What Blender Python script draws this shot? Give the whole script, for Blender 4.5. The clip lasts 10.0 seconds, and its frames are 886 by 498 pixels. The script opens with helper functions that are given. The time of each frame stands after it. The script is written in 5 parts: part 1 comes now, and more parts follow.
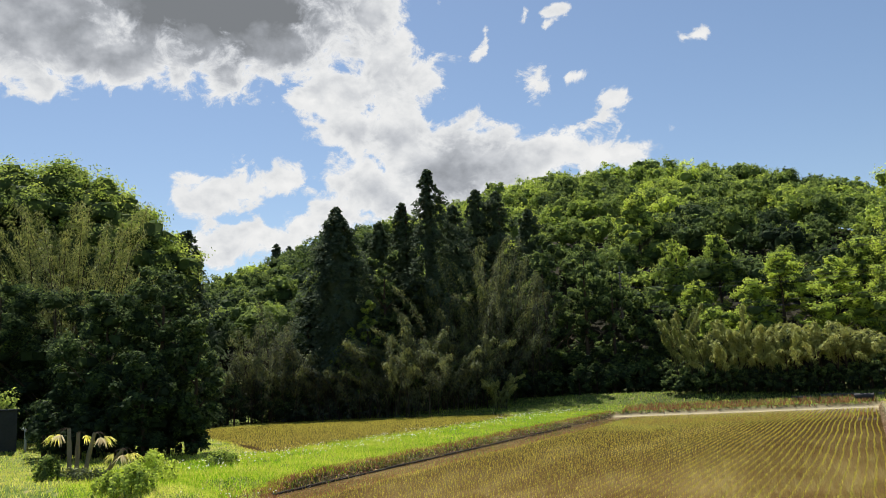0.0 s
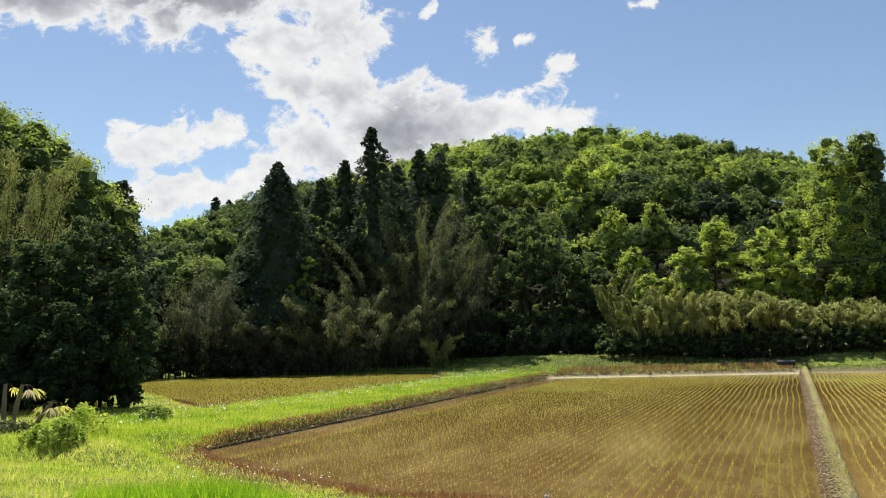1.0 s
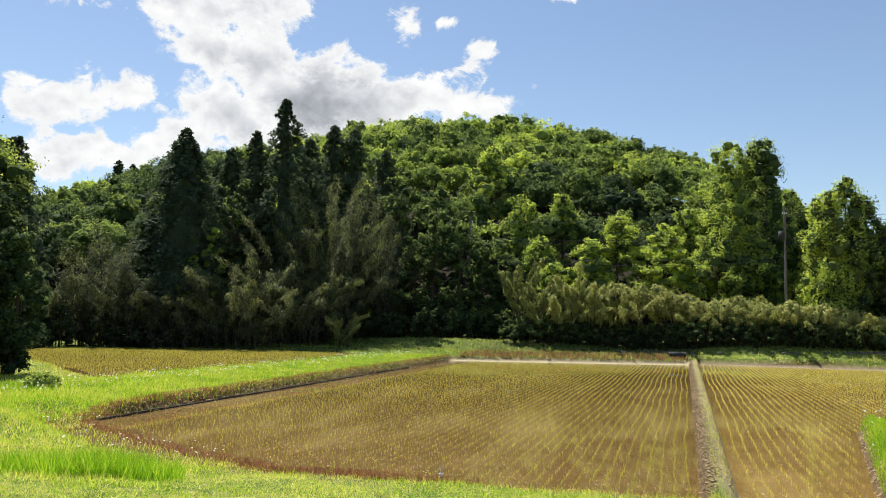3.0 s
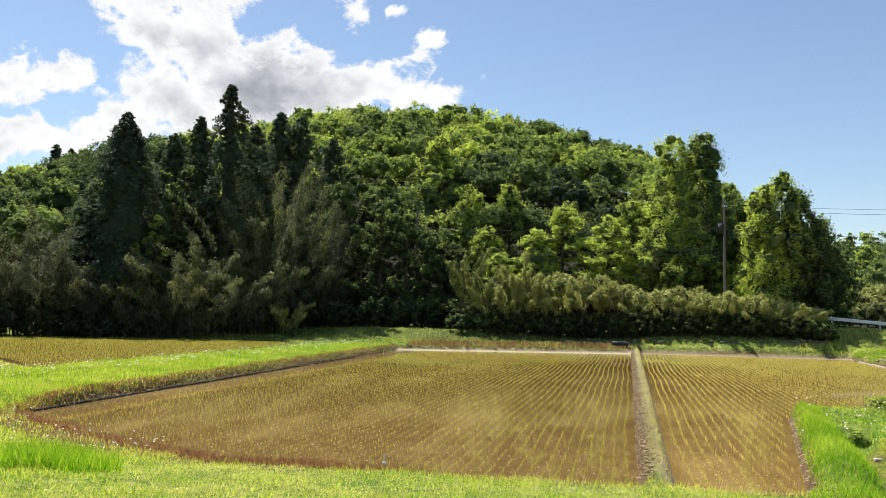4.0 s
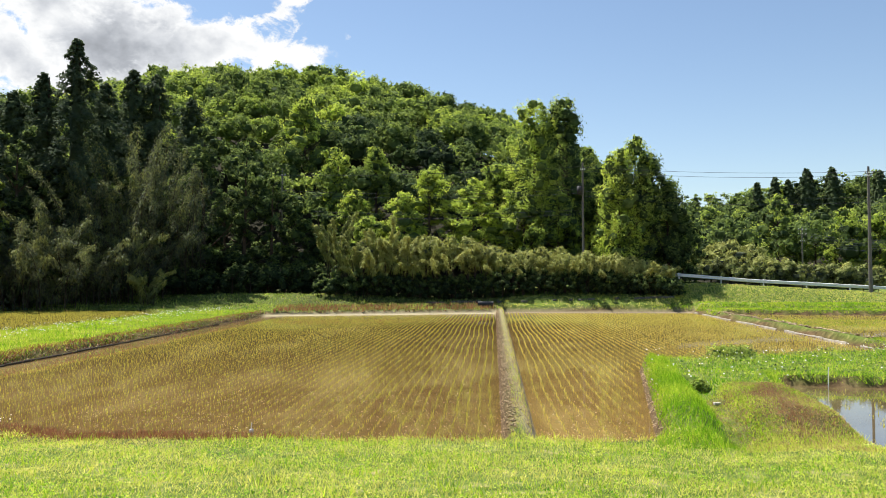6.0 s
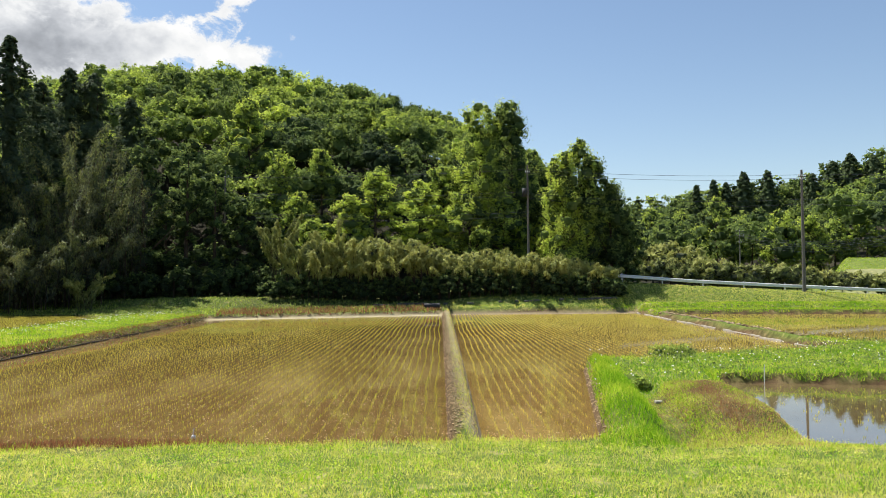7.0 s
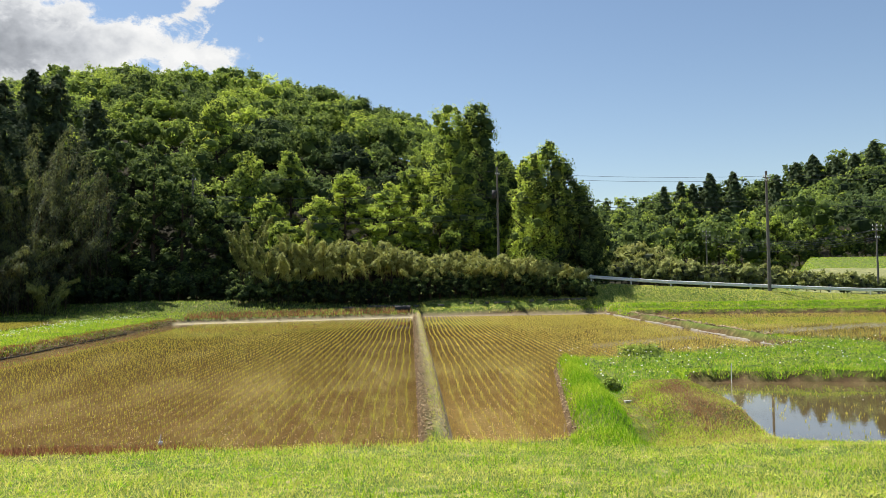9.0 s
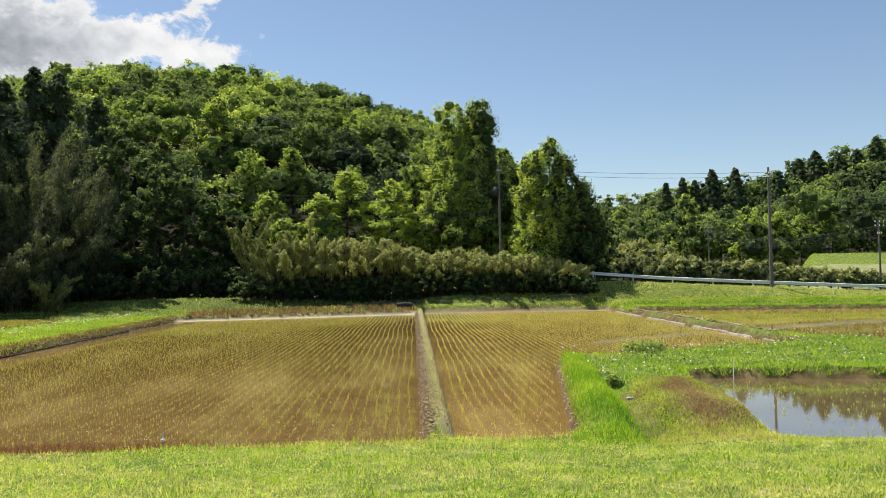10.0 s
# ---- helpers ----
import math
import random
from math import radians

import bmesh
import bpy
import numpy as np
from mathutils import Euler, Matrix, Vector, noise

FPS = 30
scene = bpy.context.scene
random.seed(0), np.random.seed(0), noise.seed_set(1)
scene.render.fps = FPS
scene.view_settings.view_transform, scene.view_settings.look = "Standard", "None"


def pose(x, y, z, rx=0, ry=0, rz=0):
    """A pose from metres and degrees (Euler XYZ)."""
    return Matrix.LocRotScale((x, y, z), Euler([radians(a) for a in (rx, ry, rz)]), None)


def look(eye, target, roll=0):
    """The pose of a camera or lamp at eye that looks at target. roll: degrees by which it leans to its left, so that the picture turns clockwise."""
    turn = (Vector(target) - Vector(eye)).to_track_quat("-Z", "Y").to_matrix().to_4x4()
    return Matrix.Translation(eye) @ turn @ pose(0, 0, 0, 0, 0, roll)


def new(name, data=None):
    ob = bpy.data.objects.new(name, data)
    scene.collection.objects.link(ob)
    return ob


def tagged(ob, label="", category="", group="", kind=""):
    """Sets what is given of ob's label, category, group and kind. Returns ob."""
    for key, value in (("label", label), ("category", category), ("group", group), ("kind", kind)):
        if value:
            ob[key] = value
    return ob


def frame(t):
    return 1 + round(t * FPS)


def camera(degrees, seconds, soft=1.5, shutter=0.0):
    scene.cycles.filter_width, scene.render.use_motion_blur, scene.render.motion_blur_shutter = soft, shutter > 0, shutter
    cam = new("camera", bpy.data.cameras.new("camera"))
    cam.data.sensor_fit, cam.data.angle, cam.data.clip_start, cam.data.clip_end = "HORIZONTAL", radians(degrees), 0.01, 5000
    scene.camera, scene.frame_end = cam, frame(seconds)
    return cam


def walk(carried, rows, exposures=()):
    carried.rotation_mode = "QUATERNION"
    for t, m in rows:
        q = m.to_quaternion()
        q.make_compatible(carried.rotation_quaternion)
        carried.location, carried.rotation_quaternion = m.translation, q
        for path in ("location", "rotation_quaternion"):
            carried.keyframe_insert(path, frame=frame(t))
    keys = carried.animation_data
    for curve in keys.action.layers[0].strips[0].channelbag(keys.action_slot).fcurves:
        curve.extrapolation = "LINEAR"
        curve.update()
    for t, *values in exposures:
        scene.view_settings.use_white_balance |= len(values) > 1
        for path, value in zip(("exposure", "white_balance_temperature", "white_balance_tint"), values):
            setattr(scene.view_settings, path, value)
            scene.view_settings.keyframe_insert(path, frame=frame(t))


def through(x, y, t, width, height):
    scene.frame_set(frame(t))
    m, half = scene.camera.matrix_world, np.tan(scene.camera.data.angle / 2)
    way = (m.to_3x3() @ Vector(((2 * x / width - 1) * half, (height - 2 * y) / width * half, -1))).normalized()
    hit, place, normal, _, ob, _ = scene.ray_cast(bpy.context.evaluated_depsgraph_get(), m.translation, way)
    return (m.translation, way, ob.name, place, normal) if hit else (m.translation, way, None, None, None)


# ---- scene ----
cam = camera(57.6, 10.0, soft=0.6)
# seconds, eye x y z, yaw, pitch, roll
ROWS = [
    (0.0, -0.247, 0.042, 3.536, 26.70, 9.57, -2.72),
    (0.5, -0.260, 0.027, 3.552, 24.57, 7.76, -2.12),
    (1.0, -0.219, 0.026, 3.562, 22.68, 6.57, -1.45),
    (1.5, -0.209, 0.034, 3.538, 21.07, 6.03, -0.91),
    (2.0, -0.187, 0.021, 3.537, 19.33, 5.68, -0.25),
    (2.5, -0.175, 0.015, 3.524, 17.79, 5.47, 0.54),
    (4.0, -0.077, -0.005, 3.505, 12.57, 4.54, 1.13),
    (4.5, -0.063, -0.010, 3.509, 10.08, 3.89, 0.87),
    (5.0, -0.053, -0.011, 3.492, 7.66, 2.98, 0.38),
    (5.5, -0.044, -0.033, 3.511, 5.43, 2.24, -0.15),
    (6.0, -0.033, -0.035, 3.509, 3.16, 2.01, -0.13),
    (7.5, 0.001, -0.038, 3.508, -1.72, 2.43, -0.88),
    (8.0, 0.010, -0.001, 3.508, -2.18, 2.76, -1.17),
    (8.5, 0.012, 0.017, 3.503, -2.64, 2.59, -0.93),
    (9.0, 0.002, 0.000, 3.500, -2.76, 2.27, -0.88),
    (9.5, 0.005, -0.010, 3.494, -2.65, 2.15, -1.01),
    (10.0, 0.005, -0.009, 3.512, -2.62, 2.04, -0.98),
]
walk(cam, [(t, pose(x, y, z, 90 + pitch, 0, yaw) @ pose(0, 0, 0, 0, 0, roll)) for t, x, y, z, yaw, pitch, roll in ROWS],
     [(0.0, 0.45), (1.0, 0.52), (2.5, 0.62), (4.0, 0.72), (5.0, 0.76), (6.0, 0.76), (7.5, 0.59), (10.0, 0.55)])

# ---- light ----
SUN_AZ, SUN_EL = -46.0, 61.0          # degrees right of +y, degrees above the horizon
world = bpy.data.worlds.new("world")
scene.world = world
world.use_nodes = True
wn, wl = world.node_tree.nodes, world.node_tree.links
sky = wn.new("ShaderNodeTexSky")
sky.sky_type, sky.sun_disc = "NISHITA", False
sky.sun_elevation, sky.sun_rotation = radians(SUN_EL), radians(SUN_AZ)
sky.air_density, sky.dust_density, sky.ozone_density = 1.0, 0.30, 1.1
wl.new(sky.outputs["Color"], wn["Background"].inputs["Color"])
wn["Background"].inputs["Strength"].default_value = 0.083
sun = new("sun", bpy.data.lights.new("sun", "SUN"))
sun.data.energy, sun.data.angle, sun.data.color = 5.0, radians(0.5), (1.0, 0.95, 0.86)
_sd = Vector((math.sin(radians(SUN_AZ)) * math.cos(radians(SUN_EL)), math.cos(radians(SUN_AZ)) * math.cos(radians(SUN_EL)), math.sin(radians(SUN_EL))))
sun.matrix_world = look(_sd * 300, (0, 0, 0))

# ---- helpers ----
rng = np.random.default_rng(7)


def smooth(a, b, x):
    u = np.clip((x - a) / (b - a), 0.0, 1.0)
    return u * u * (3 - 2 * u)


def fast_mesh(name, verts, faces, mat=None, soft=False, tone=None):
    """A mesh from arrays: verts (n, 3), faces (m, 3) or (m, 4); tone: one value a face."""
    verts, faces = np.asarray(verts, np.float32), np.asarray(faces, np.int32)
    me = bpy.data.meshes.new(name)
    k = faces.shape[1]
    me.vertices.add(len(verts))
    me.vertices.foreach_set("co", verts.ravel())
    me.loops.add(faces.size)
    me.loops.foreach_set("vertex_index", faces.ravel())
    me.polygons.add(len(faces))
    me.polygons.foreach_set("loop_start", np.arange(0, faces.size, k, dtype=np.int32))
    me.polygons.foreach_set("loop_total", np.full(len(faces), k, np.int32))
    if soft:
        me.polygons.foreach_set("use_smooth", np.ones(len(faces), bool))
    if tone is not None:
        at = me.attributes.new("tone", "FLOAT", "FACE")
        at.data.foreach_set("value", np.asarray(tone, np.float32))
    me.update(calc_edges=True)
    if mat:
        me.materials.append(mat)
    return me


def bm_mesh(name, bm, mat=None, soft=False):
    me = bpy.data.meshes.new(name)
    bm.normal_update()
    bm.to_mesh(me)
    bm.free()
    if soft:
        me.polygons.foreach_set("use_smooth", [True] * len(me.polygons))
    if mat:
        me.materials.append(mat)
    return me


def part(name, me, parent, label="", m=None):
    ob = new(name, me)
    ob.parent = parent
    if m is not None:
        ob.matrix_basis = m
    return tagged(ob, label=label)


def thing(name, x, y, z, label, category, group="", kind="", rz=0.0, scale=1.0):
    ob = new(name)
    ob.empty_display_size = 0.2
    ob.matrix_basis = pose(x, y, z, 0, 0, rz) @ Matrix.Scale(scale, 4)
    return tagged(ob, label=label, category=category, group=group, kind=kind)


def at(az, dist):
    a = radians(az)
    return dist * math.sin(a), dist * math.cos(a)


# ---- materials ----
def material(name, rough=0.8, spec=0.3):
    m = bpy.data.materials.new(name)
    m.use_nodes = True
    n, l = m.node_tree.nodes, m.node_tree.links
    b = n["Principled BSDF"]
    b.inputs["Roughness"].default_value = rough
    b.inputs["Specular IOR Level"].default_value = spec
    return m, n, l, b


def ramp(n, stops):
    r = n.new("ShaderNodeValToRGB")
    while len(r.color_ramp.elements) < len(stops):
        r.color_ramp.elements.new(0.5)
    for e, (p, c) in zip(r.color_ramp.elements, stops):
        e.position, e.color = p, (*c, 1)
    return r


def noise_tex(n, l, scale, detail=4.0, rough=0.6, coord="Object"):
    tc = n.new("ShaderNodeTexCoord")
    t = n.new("ShaderNodeTexNoise")
    t.inputs["Scale"].default_value, t.inputs["Detail"].default_value, t.inputs["Roughness"].default_value = scale, detail, rough
    l.new(tc.outputs[coord], t.inputs["Vector"])
    return t


def mixed(n, l, fac, a, b, kind="MIX"):
    """A colour mix; fac, a and b are sockets or values."""
    m = n.new("ShaderNodeMix")
    m.data_type, m.blend_type = "RGBA", kind
    for k, v in ((0, fac), (6, a), (7, b)):
        if isinstance(v, bpy.types.NodeSocket):
            l.new(v, m.inputs[k])
        else:
            m.inputs[k].default_value = v if k == 0 else (*v, 1)
    return m.outputs[2]


def bumped(n, l, b, height, strength=0.4, dist=0.05):
    u = n.new("ShaderNodeBump")
    u.inputs["Strength"].default_value, u.inputs["Distance"].default_value = strength, dist
    l.new(height, u.inputs["Height"])
    l.new(u.outputs["Normal"], b.inputs["Normal"])


def surface(name, c1, c2, c3=None, s1=0.5, s2=8.0, rough=0.85, spec=0.25, bump=0.5, dist=0.03):
    """Two-scale mottled surface."""
    m, n, l, b = material(name, rough, spec)
    big, fine = noise_tex(n, l, s1, 3), noise_tex(n, l, s2, 6)
    r = ramp(n, [(0.3, c1), (0.7, c2)])
    l.new(big.outputs["Fac"], r.inputs["Fac"])
    col = mixed(n, l, fine.outputs["Fac"], r.outputs["Color"], c3 or tuple(v * 0.6 for v in c1))
    l.new(col, b.inputs["Base Color"])
    bumped(n, l, b, fine.outputs["Fac"], bump, dist)
    return m


def leaf_material(name, stops, through=0.5, vary=0.2, gloss=0.8, grainy=0.45, sheen=0.10):
    """Leaves: the colour from each tree's tone, varied leaf by leaf, with light that shines through."""
    m, n, l, b = material(name, gloss, sheen)
    a = n.new("ShaderNodeAttribute")
    a.attribute_name = "tone"
    info = n.new("ShaderNodeObjectInfo")
    g = n.new("ShaderNodeNewGeometry")
    add = n.new("ShaderNodeMath")
    add.operation = "MULTIPLY_ADD"
    l.new(g.outputs["Random Per Island"], add.inputs[0])
    add.inputs[1].default_value = vary
    l.new(a.outputs["Fac"], add.inputs[2])
    add2 = n.new("ShaderNodeMath")
    add2.operation = "MULTIPLY_ADD"
    l.new(info.outputs["Random"], add2.inputs[0])
    add2.inputs[1].default_value = 0.12
    l.new(add.outputs[0], add2.inputs[2])
    r = ramp(n, stops)
    l.new(add2.outputs[0], r.inputs["Fac"])
    grain = noise_tex(n, l, 2.6, 5, 0.75)
    gr = ramp(n, [(0.36, (0.45, 0.45, 0.45)), (0.62, (1.0, 1.0, 1.0))])
    l.new(grain.outputs["Fac"], gr.inputs["Fac"])
    leafy = mixed(n, l, grainy, r.outputs["Color"], gr.outputs["Color"], "MULTIPLY")
    l.new(leafy, b.inputs["Base Color"])
    t = n.new("ShaderNodeBsdfTranslucent")
    hs = n.new("ShaderNodeHueSaturation")
    hs.inputs["Hue"].default_value, hs.inputs["Saturation"].default_value, hs.inputs["Value"].default_value = 0.485, 1.05, 1.55
    l.new(leafy, hs.inputs["Color"])
    l.new(hs.outputs["Color"], t.inputs["Color"])
    mx = n.new("ShaderNodeMixShader")
    mx.inputs["Fac"].default_value = through
    l.new(b.outputs[0], mx.inputs[1])
    l.new(t.outputs[0], mx.inputs[2])
    l.new(mx.outputs[0], n["Material Output"].inputs["Surface"])
    return m


LEAF = leaf_material("broad_leaves", [(0.0, (0.034, 0.054, 0.030)), (0.2, (0.080, 0.122, 0.047)), (0.45, (0.185, 0.255, 0.076)), (0.7, (0.32, 0.42, 0.090)), (1.0, (0.50, 0.61, 0.115))], 0.42)
NEEDLE = leaf_material("conifer_needles", [(0.0, (0.060, 0.084, 0.056)), (0.5, (0.095, 0.130, 0.066)), (1.0, (0.14, 0.19, 0.070))], 0.25)
BAMBOO = leaf_material("bamboo_leaves", [(0.0, (0.044, 0.054, 0.043)), (0.25, (0.074, 0.092, 0.066)), (0.45, (0.15, 0.17, 0.085)), (0.7, (0.245, 0.285, 0.088)), (1.0, (0.44, 0.46, 0.145))], 0.22, 0.3, 0.6, 0.6)
GRASS = leaf_material("grass_blades", [(0.0, (0.09, 0.27, 0.018)), (0.35, (0.25, 0.46, 0.036)), (0.7, (0.55, 0.63, 0.09)), (1.0, (0.70, 0.67, 0.20))], 0.45, 0.45, 0.8, 0.35, 0.06)
RICE = leaf_material("rice_leaves", [(0.0, (0.25, 0.29, 0.050)), (0.4, (0.38, 0.40, 0.07)), (1.0, (0.56, 0.53, 0.13))], 0.45, 0.6, 0.6, 0.0)
DRY = leaf_material("dry_weeds", [(0.0, (0.17, 0.070, 0.038)), (0.5, (0.27, 0.128, 0.062)), (1.0, (0.38, 0.25, 0.12))], 0.3, 0.6, 0.7, 0.0)
STRAW = leaf_material("dry_straw", [(0.0, (0.26, 0.165, 0.080)), (0.5, (0.44, 0.34, 0.18)), (1.0, (0.64, 0.54, 0.32))], 0.3, 0.5, 0.8, 0.0)
FLOWER = leaf_material("white_petals", [(0.0, (0.75, 0.76, 0.70)), (1.0, (0.85, 0.85, 0.80))], 0.3, 0.4, 0.6, 0.0)
CONCRETE = surface("concrete", (0.42, 0.41, 0.39), (0.58, 0.57, 0.54), (0.32, 0.31, 0.29), 0.8, 9, 0.85, 0.3, 0.4, 0.01)
POLE = surface("pole_concrete", (0.17, 0.155, 0.145), (0.24, 0.22, 0.20), None, 0.6, 7, 0.8, 0.3, 0.3, 0.01)
ZINC = surface("zinc_rail", (0.74, 0.76, 0.78), (0.84, 0.85, 0.86), (0.62, 0.64, 0.66), 0.4, 6, 0.45, 0.5, 0.1, 0.004)
PLASTIC = surface("white_plastic", (0.74, 0.74, 0.72), (0.80, 0.80, 0.78), (0.62, 0.62, 0.60), 3, 25, 0.5, 0.4, 0.1, 0.003)
DARK = surface("dark_sheet", (0.035, 0.037, 0.040), (0.055, 0.055, 0.058), None, 1.2, 9, 0.7, 0.3, 0.3, 0.01)
WIRE = surface("cable_sheath", (0.05, 0.055, 0.07), (0.07, 0.075, 0.09), None, 1, 9, 0.8, 0.2, 0.0, 0.001)
EDGE = surface("edging_concrete", (0.44, 0.43, 0.39), (0.58, 0.56, 0.51), (0.32, 0.28, 0.22), 0.8, 9, 0.9, 0.2, 0.5, 0.02)
EARTH = surface("wet_earth", (0.045, 0.036, 0.026), (0.085, 0.066, 0.046), None, 1.5, 14, 0.8, 0.3, 0.9, 0.03)
STONE = surface("wall_stone", (0.10, 0.095, 0.08), (0.19, 0.18, 0.155), (0.09, 0.095, 0.07), 0.7, 6, 0.9, 0.2, 0.7, 0.03)
CLOD = surface("dry_clods", (0.40, 0.30, 0.18), (0.56, 0.45, 0.29), (0.28, 0.20, 0.12), 1.5, 12, 0.95, 0.1, 0.8, 0.02)
ASPHALT = surface("asphalt", (0.045, 0.045, 0.047), (0.065, 0.064, 0.062), None, 0.5, 30, 0.9, 0.25, 0.4, 0.005)
PALE_BARK = surface("weathered_palm", (0.22, 0.18, 0.13), (0.34, 0.29, 0.22), None, 2.0, 18, 0.9, 0.15, 0.8, 0.03)
BARK = surface("bark", (0.07, 0.05, 0.035), (0.13, 0.10, 0.075), None, 1.5, 14, 0.9, 0.15, 0.8, 0.04)
MUD = surface("paddy_bed", (0.16, 0.105, 0.05), (0.22, 0.145, 0.07), None, 0.4, 5)


def ground_material():
    m, n, l, b = material("ground_soil", 0.95, 0.15)
    a = n.new("ShaderNodeAttribute")
    a.attribute_name = "cover"
    sep = n.new("ShaderNodeSeparateColor")
    l.new(a.outputs["Color"], sep.inputs[0])
    big, mid, fine = noise_tex(n, l, 0.35, 4), noise_tex(n, l, 2.5, 5), noise_tex(n, l, 22, 6)
    g = ramp(n, [(0.36, (0.075, 0.12, 0.016)), (0.56, (0.17, 0.23, 0.04)), (0.72, (0.44, 0.37, 0.17))])
    l.new(mid.outputs["Fac"], g.inputs["Fac"])
    s = ramp(n, [(0.35, (0.075, 0.045, 0.021)), (0.7, (0.20, 0.132, 0.068))])
    l.new(mid.outputs["Fac"], s.inputs["Fac"])
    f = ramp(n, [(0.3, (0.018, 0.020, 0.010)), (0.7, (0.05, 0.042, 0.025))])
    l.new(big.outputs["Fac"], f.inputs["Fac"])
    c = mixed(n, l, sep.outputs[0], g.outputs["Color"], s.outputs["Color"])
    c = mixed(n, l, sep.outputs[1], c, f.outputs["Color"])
    c = mixed(n, l, sep.outputs[2], c, (0.56, 0.49, 0.31))
    v = mixed(n, l, fine.outputs["Fac"], c, (0.02, 0.018, 0.01), "MULTIPLY")
    c = mixed(n, l, 0.35, c, v)
    l.new(c, b.inputs["Base Color"])
    bumped(n, l, b, fine.outputs["Fac"], 0.7, 0.05)
    return m


GROUND = ground_material()


def water_material(name, tint, ior=1.33):
    m, n, l, b = material(name, 0.02, 0.5)
    b.inputs["IOR"].default_value = ior
    big, mid = noise_tex(n, l, 1.0, 5, 0.6), noise_tex(n, l, 1.3, 5, 0.65)
    drift = n.new("ShaderNodeMapping")
    drift.inputs["Rotation"].default_value, drift.inputs["Scale"].default_value = (0, 0, 0.35), (0.30, 0.085, 1.0)
    l.new(big.inputs["Vector"].links[0].from_socket, drift.inputs["Vector"])
    l.new(drift.outputs["Vector"], big.inputs["Vector"])
    r = ramp(n, [(0.3, (0.128, 0.076, 0.026)), (0.7, (0.20, 0.126, 0.046))])
    l.new(mid.outputs["Fac"], r.inputs["Fac"])
    haze = ramp(n, [(0.48, (0.0, 0.0, 0.0)), (0.66, (1.0, 1.0, 1.0))])
    l.new(big.outputs["Fac"], haze.inputs["Fac"])
    c = mixed(n, l, haze.outputs["Color"], r.outputs["Color"], (0.27, 0.188, 0.070))
    c = mixed(n, l, 1.0, c, tint, "MULTIPLY")
    l.new(c, b.inputs["Base Color"])
    tc = n.new("ShaderNodeTexCoord")
    mp = n.new("ShaderNodeMapping")
    mp.inputs["Scale"].default_value = (1.2, 5.0, 1.0)
    l.new(tc.outputs["Object"], mp.inputs["Vector"])
    rip = n.new("ShaderNodeTexNoise")
    rip.inputs["Scale"].default_value, rip.inputs["Detail"].default_value = 2.2, 3
    l.new(mp.outputs["Vector"], rip.inputs["Vector"])
    bumped(n, l, b, rip.outputs["Fac"], 0.012, 0.03)
    return m


WATER = water_material("muddy_water", (1.0, 1.0, 1.0))
SILTY = water_material("silty_water", (1.28, 1.30, 1.2))
POND = water_material("pond_water", (0.8, 0.95, 1.2), 6.0)

# ---- the lie of the land ----
EYE_Z = 3.5
FIELDS = {
    "field_a": (0.0, [(-19.0, 23.0), (-16.2, 20.8), (-13.9, 19.4), (-12.0, 18.35), (-9.2, 17.3), (0.30, 17.2), (0.78, 79.0), (-20.4, 73.4), (-19.4, 34.0)]),
    "field_b": (0.0, [(0.98, 17.3), (1.62, 80.6), (19.9, 80.0), (18.3, 35.6), (8.4, 31.6), (5.75, 31.0), (3.6, 17.4)]),
    "field_c": (0.0, [(19.3, 40.5), (20.8, 77.0), (45.0, 72.6), (66.0, 69.5), (66.0, 22.0), (27.0, 25.5), (22.5, 33.0)]),
    "field_u": (0.4, [(-27.2, 33.0), (-28.2, 40.0), (-28.2, 52.6), (-28.9, 70.0), (-33.0, 75.6), (-50.4, 75.4), (-62.0, 68.5), (-57.0, 58.5), (-39.8, 41.8), (-35.8, 40.2)]),
    "field_d": (0.1, [(9.1, 25.9), (8.55, 23.6), (8.2, 20.1), (7.85, 17.9), (7.9, 16.6), (9.0, 15.6), (21.0, 15.6), (20.5, 24.6), (14.9, 24.85)]),
}


SHELF = [(-21.0, 22.8), (-19.0, 24.0), (-12.0, 19.0), (-7.0, 17.6), (-8.5, 16.4), (-12.5, 16.6), (-16.0, 18.6), (-20.0, 21.2)]


def inside_by(poly, x, y):
    """Metres by which points lie inside a polygon (outside: minus)."""
    p = np.array(poly)
    best, inn = np.full(np.shape(x), 1e9), np.zeros(np.shape(x), bool)
    for (ax, ay), (bx, by) in zip(p, np.roll(p, -1, 0)):
        ex, ey = bx - ax, by - ay
        u = np.clip(((x - ax) * ex + (y - ay) * ey) / (ex * ex + ey * ey), 0, 1)
        best = np.minimum(best, np.hypot(x - ax - u * ex, y - ay - u * ey))
        cross = (ay > y) != (by > y)
        inn ^= cross & (x < ax + (y - ay) * ex / (ey if ey else 1e-9))
    return np.where(inn, best, -best)


# the wooded hill: bearing, range of its ridge, height of its ridge
RIDGE = np.array([(-75, 120, 26), (-50, 150, 24), (-44, 190, 16), (-40, 200, 22), (-36, 190, 27), (-30, 185, 31), (-24, 185, 36), (-18, 190, 40), (-11, 190, 40),
                  (-6, 185, 36), (0, 175, 29), (4, 160, 22), (8, 145, 12), (11, 135, 5), (14, 140, 2.5), (20, 200, 2.0)])


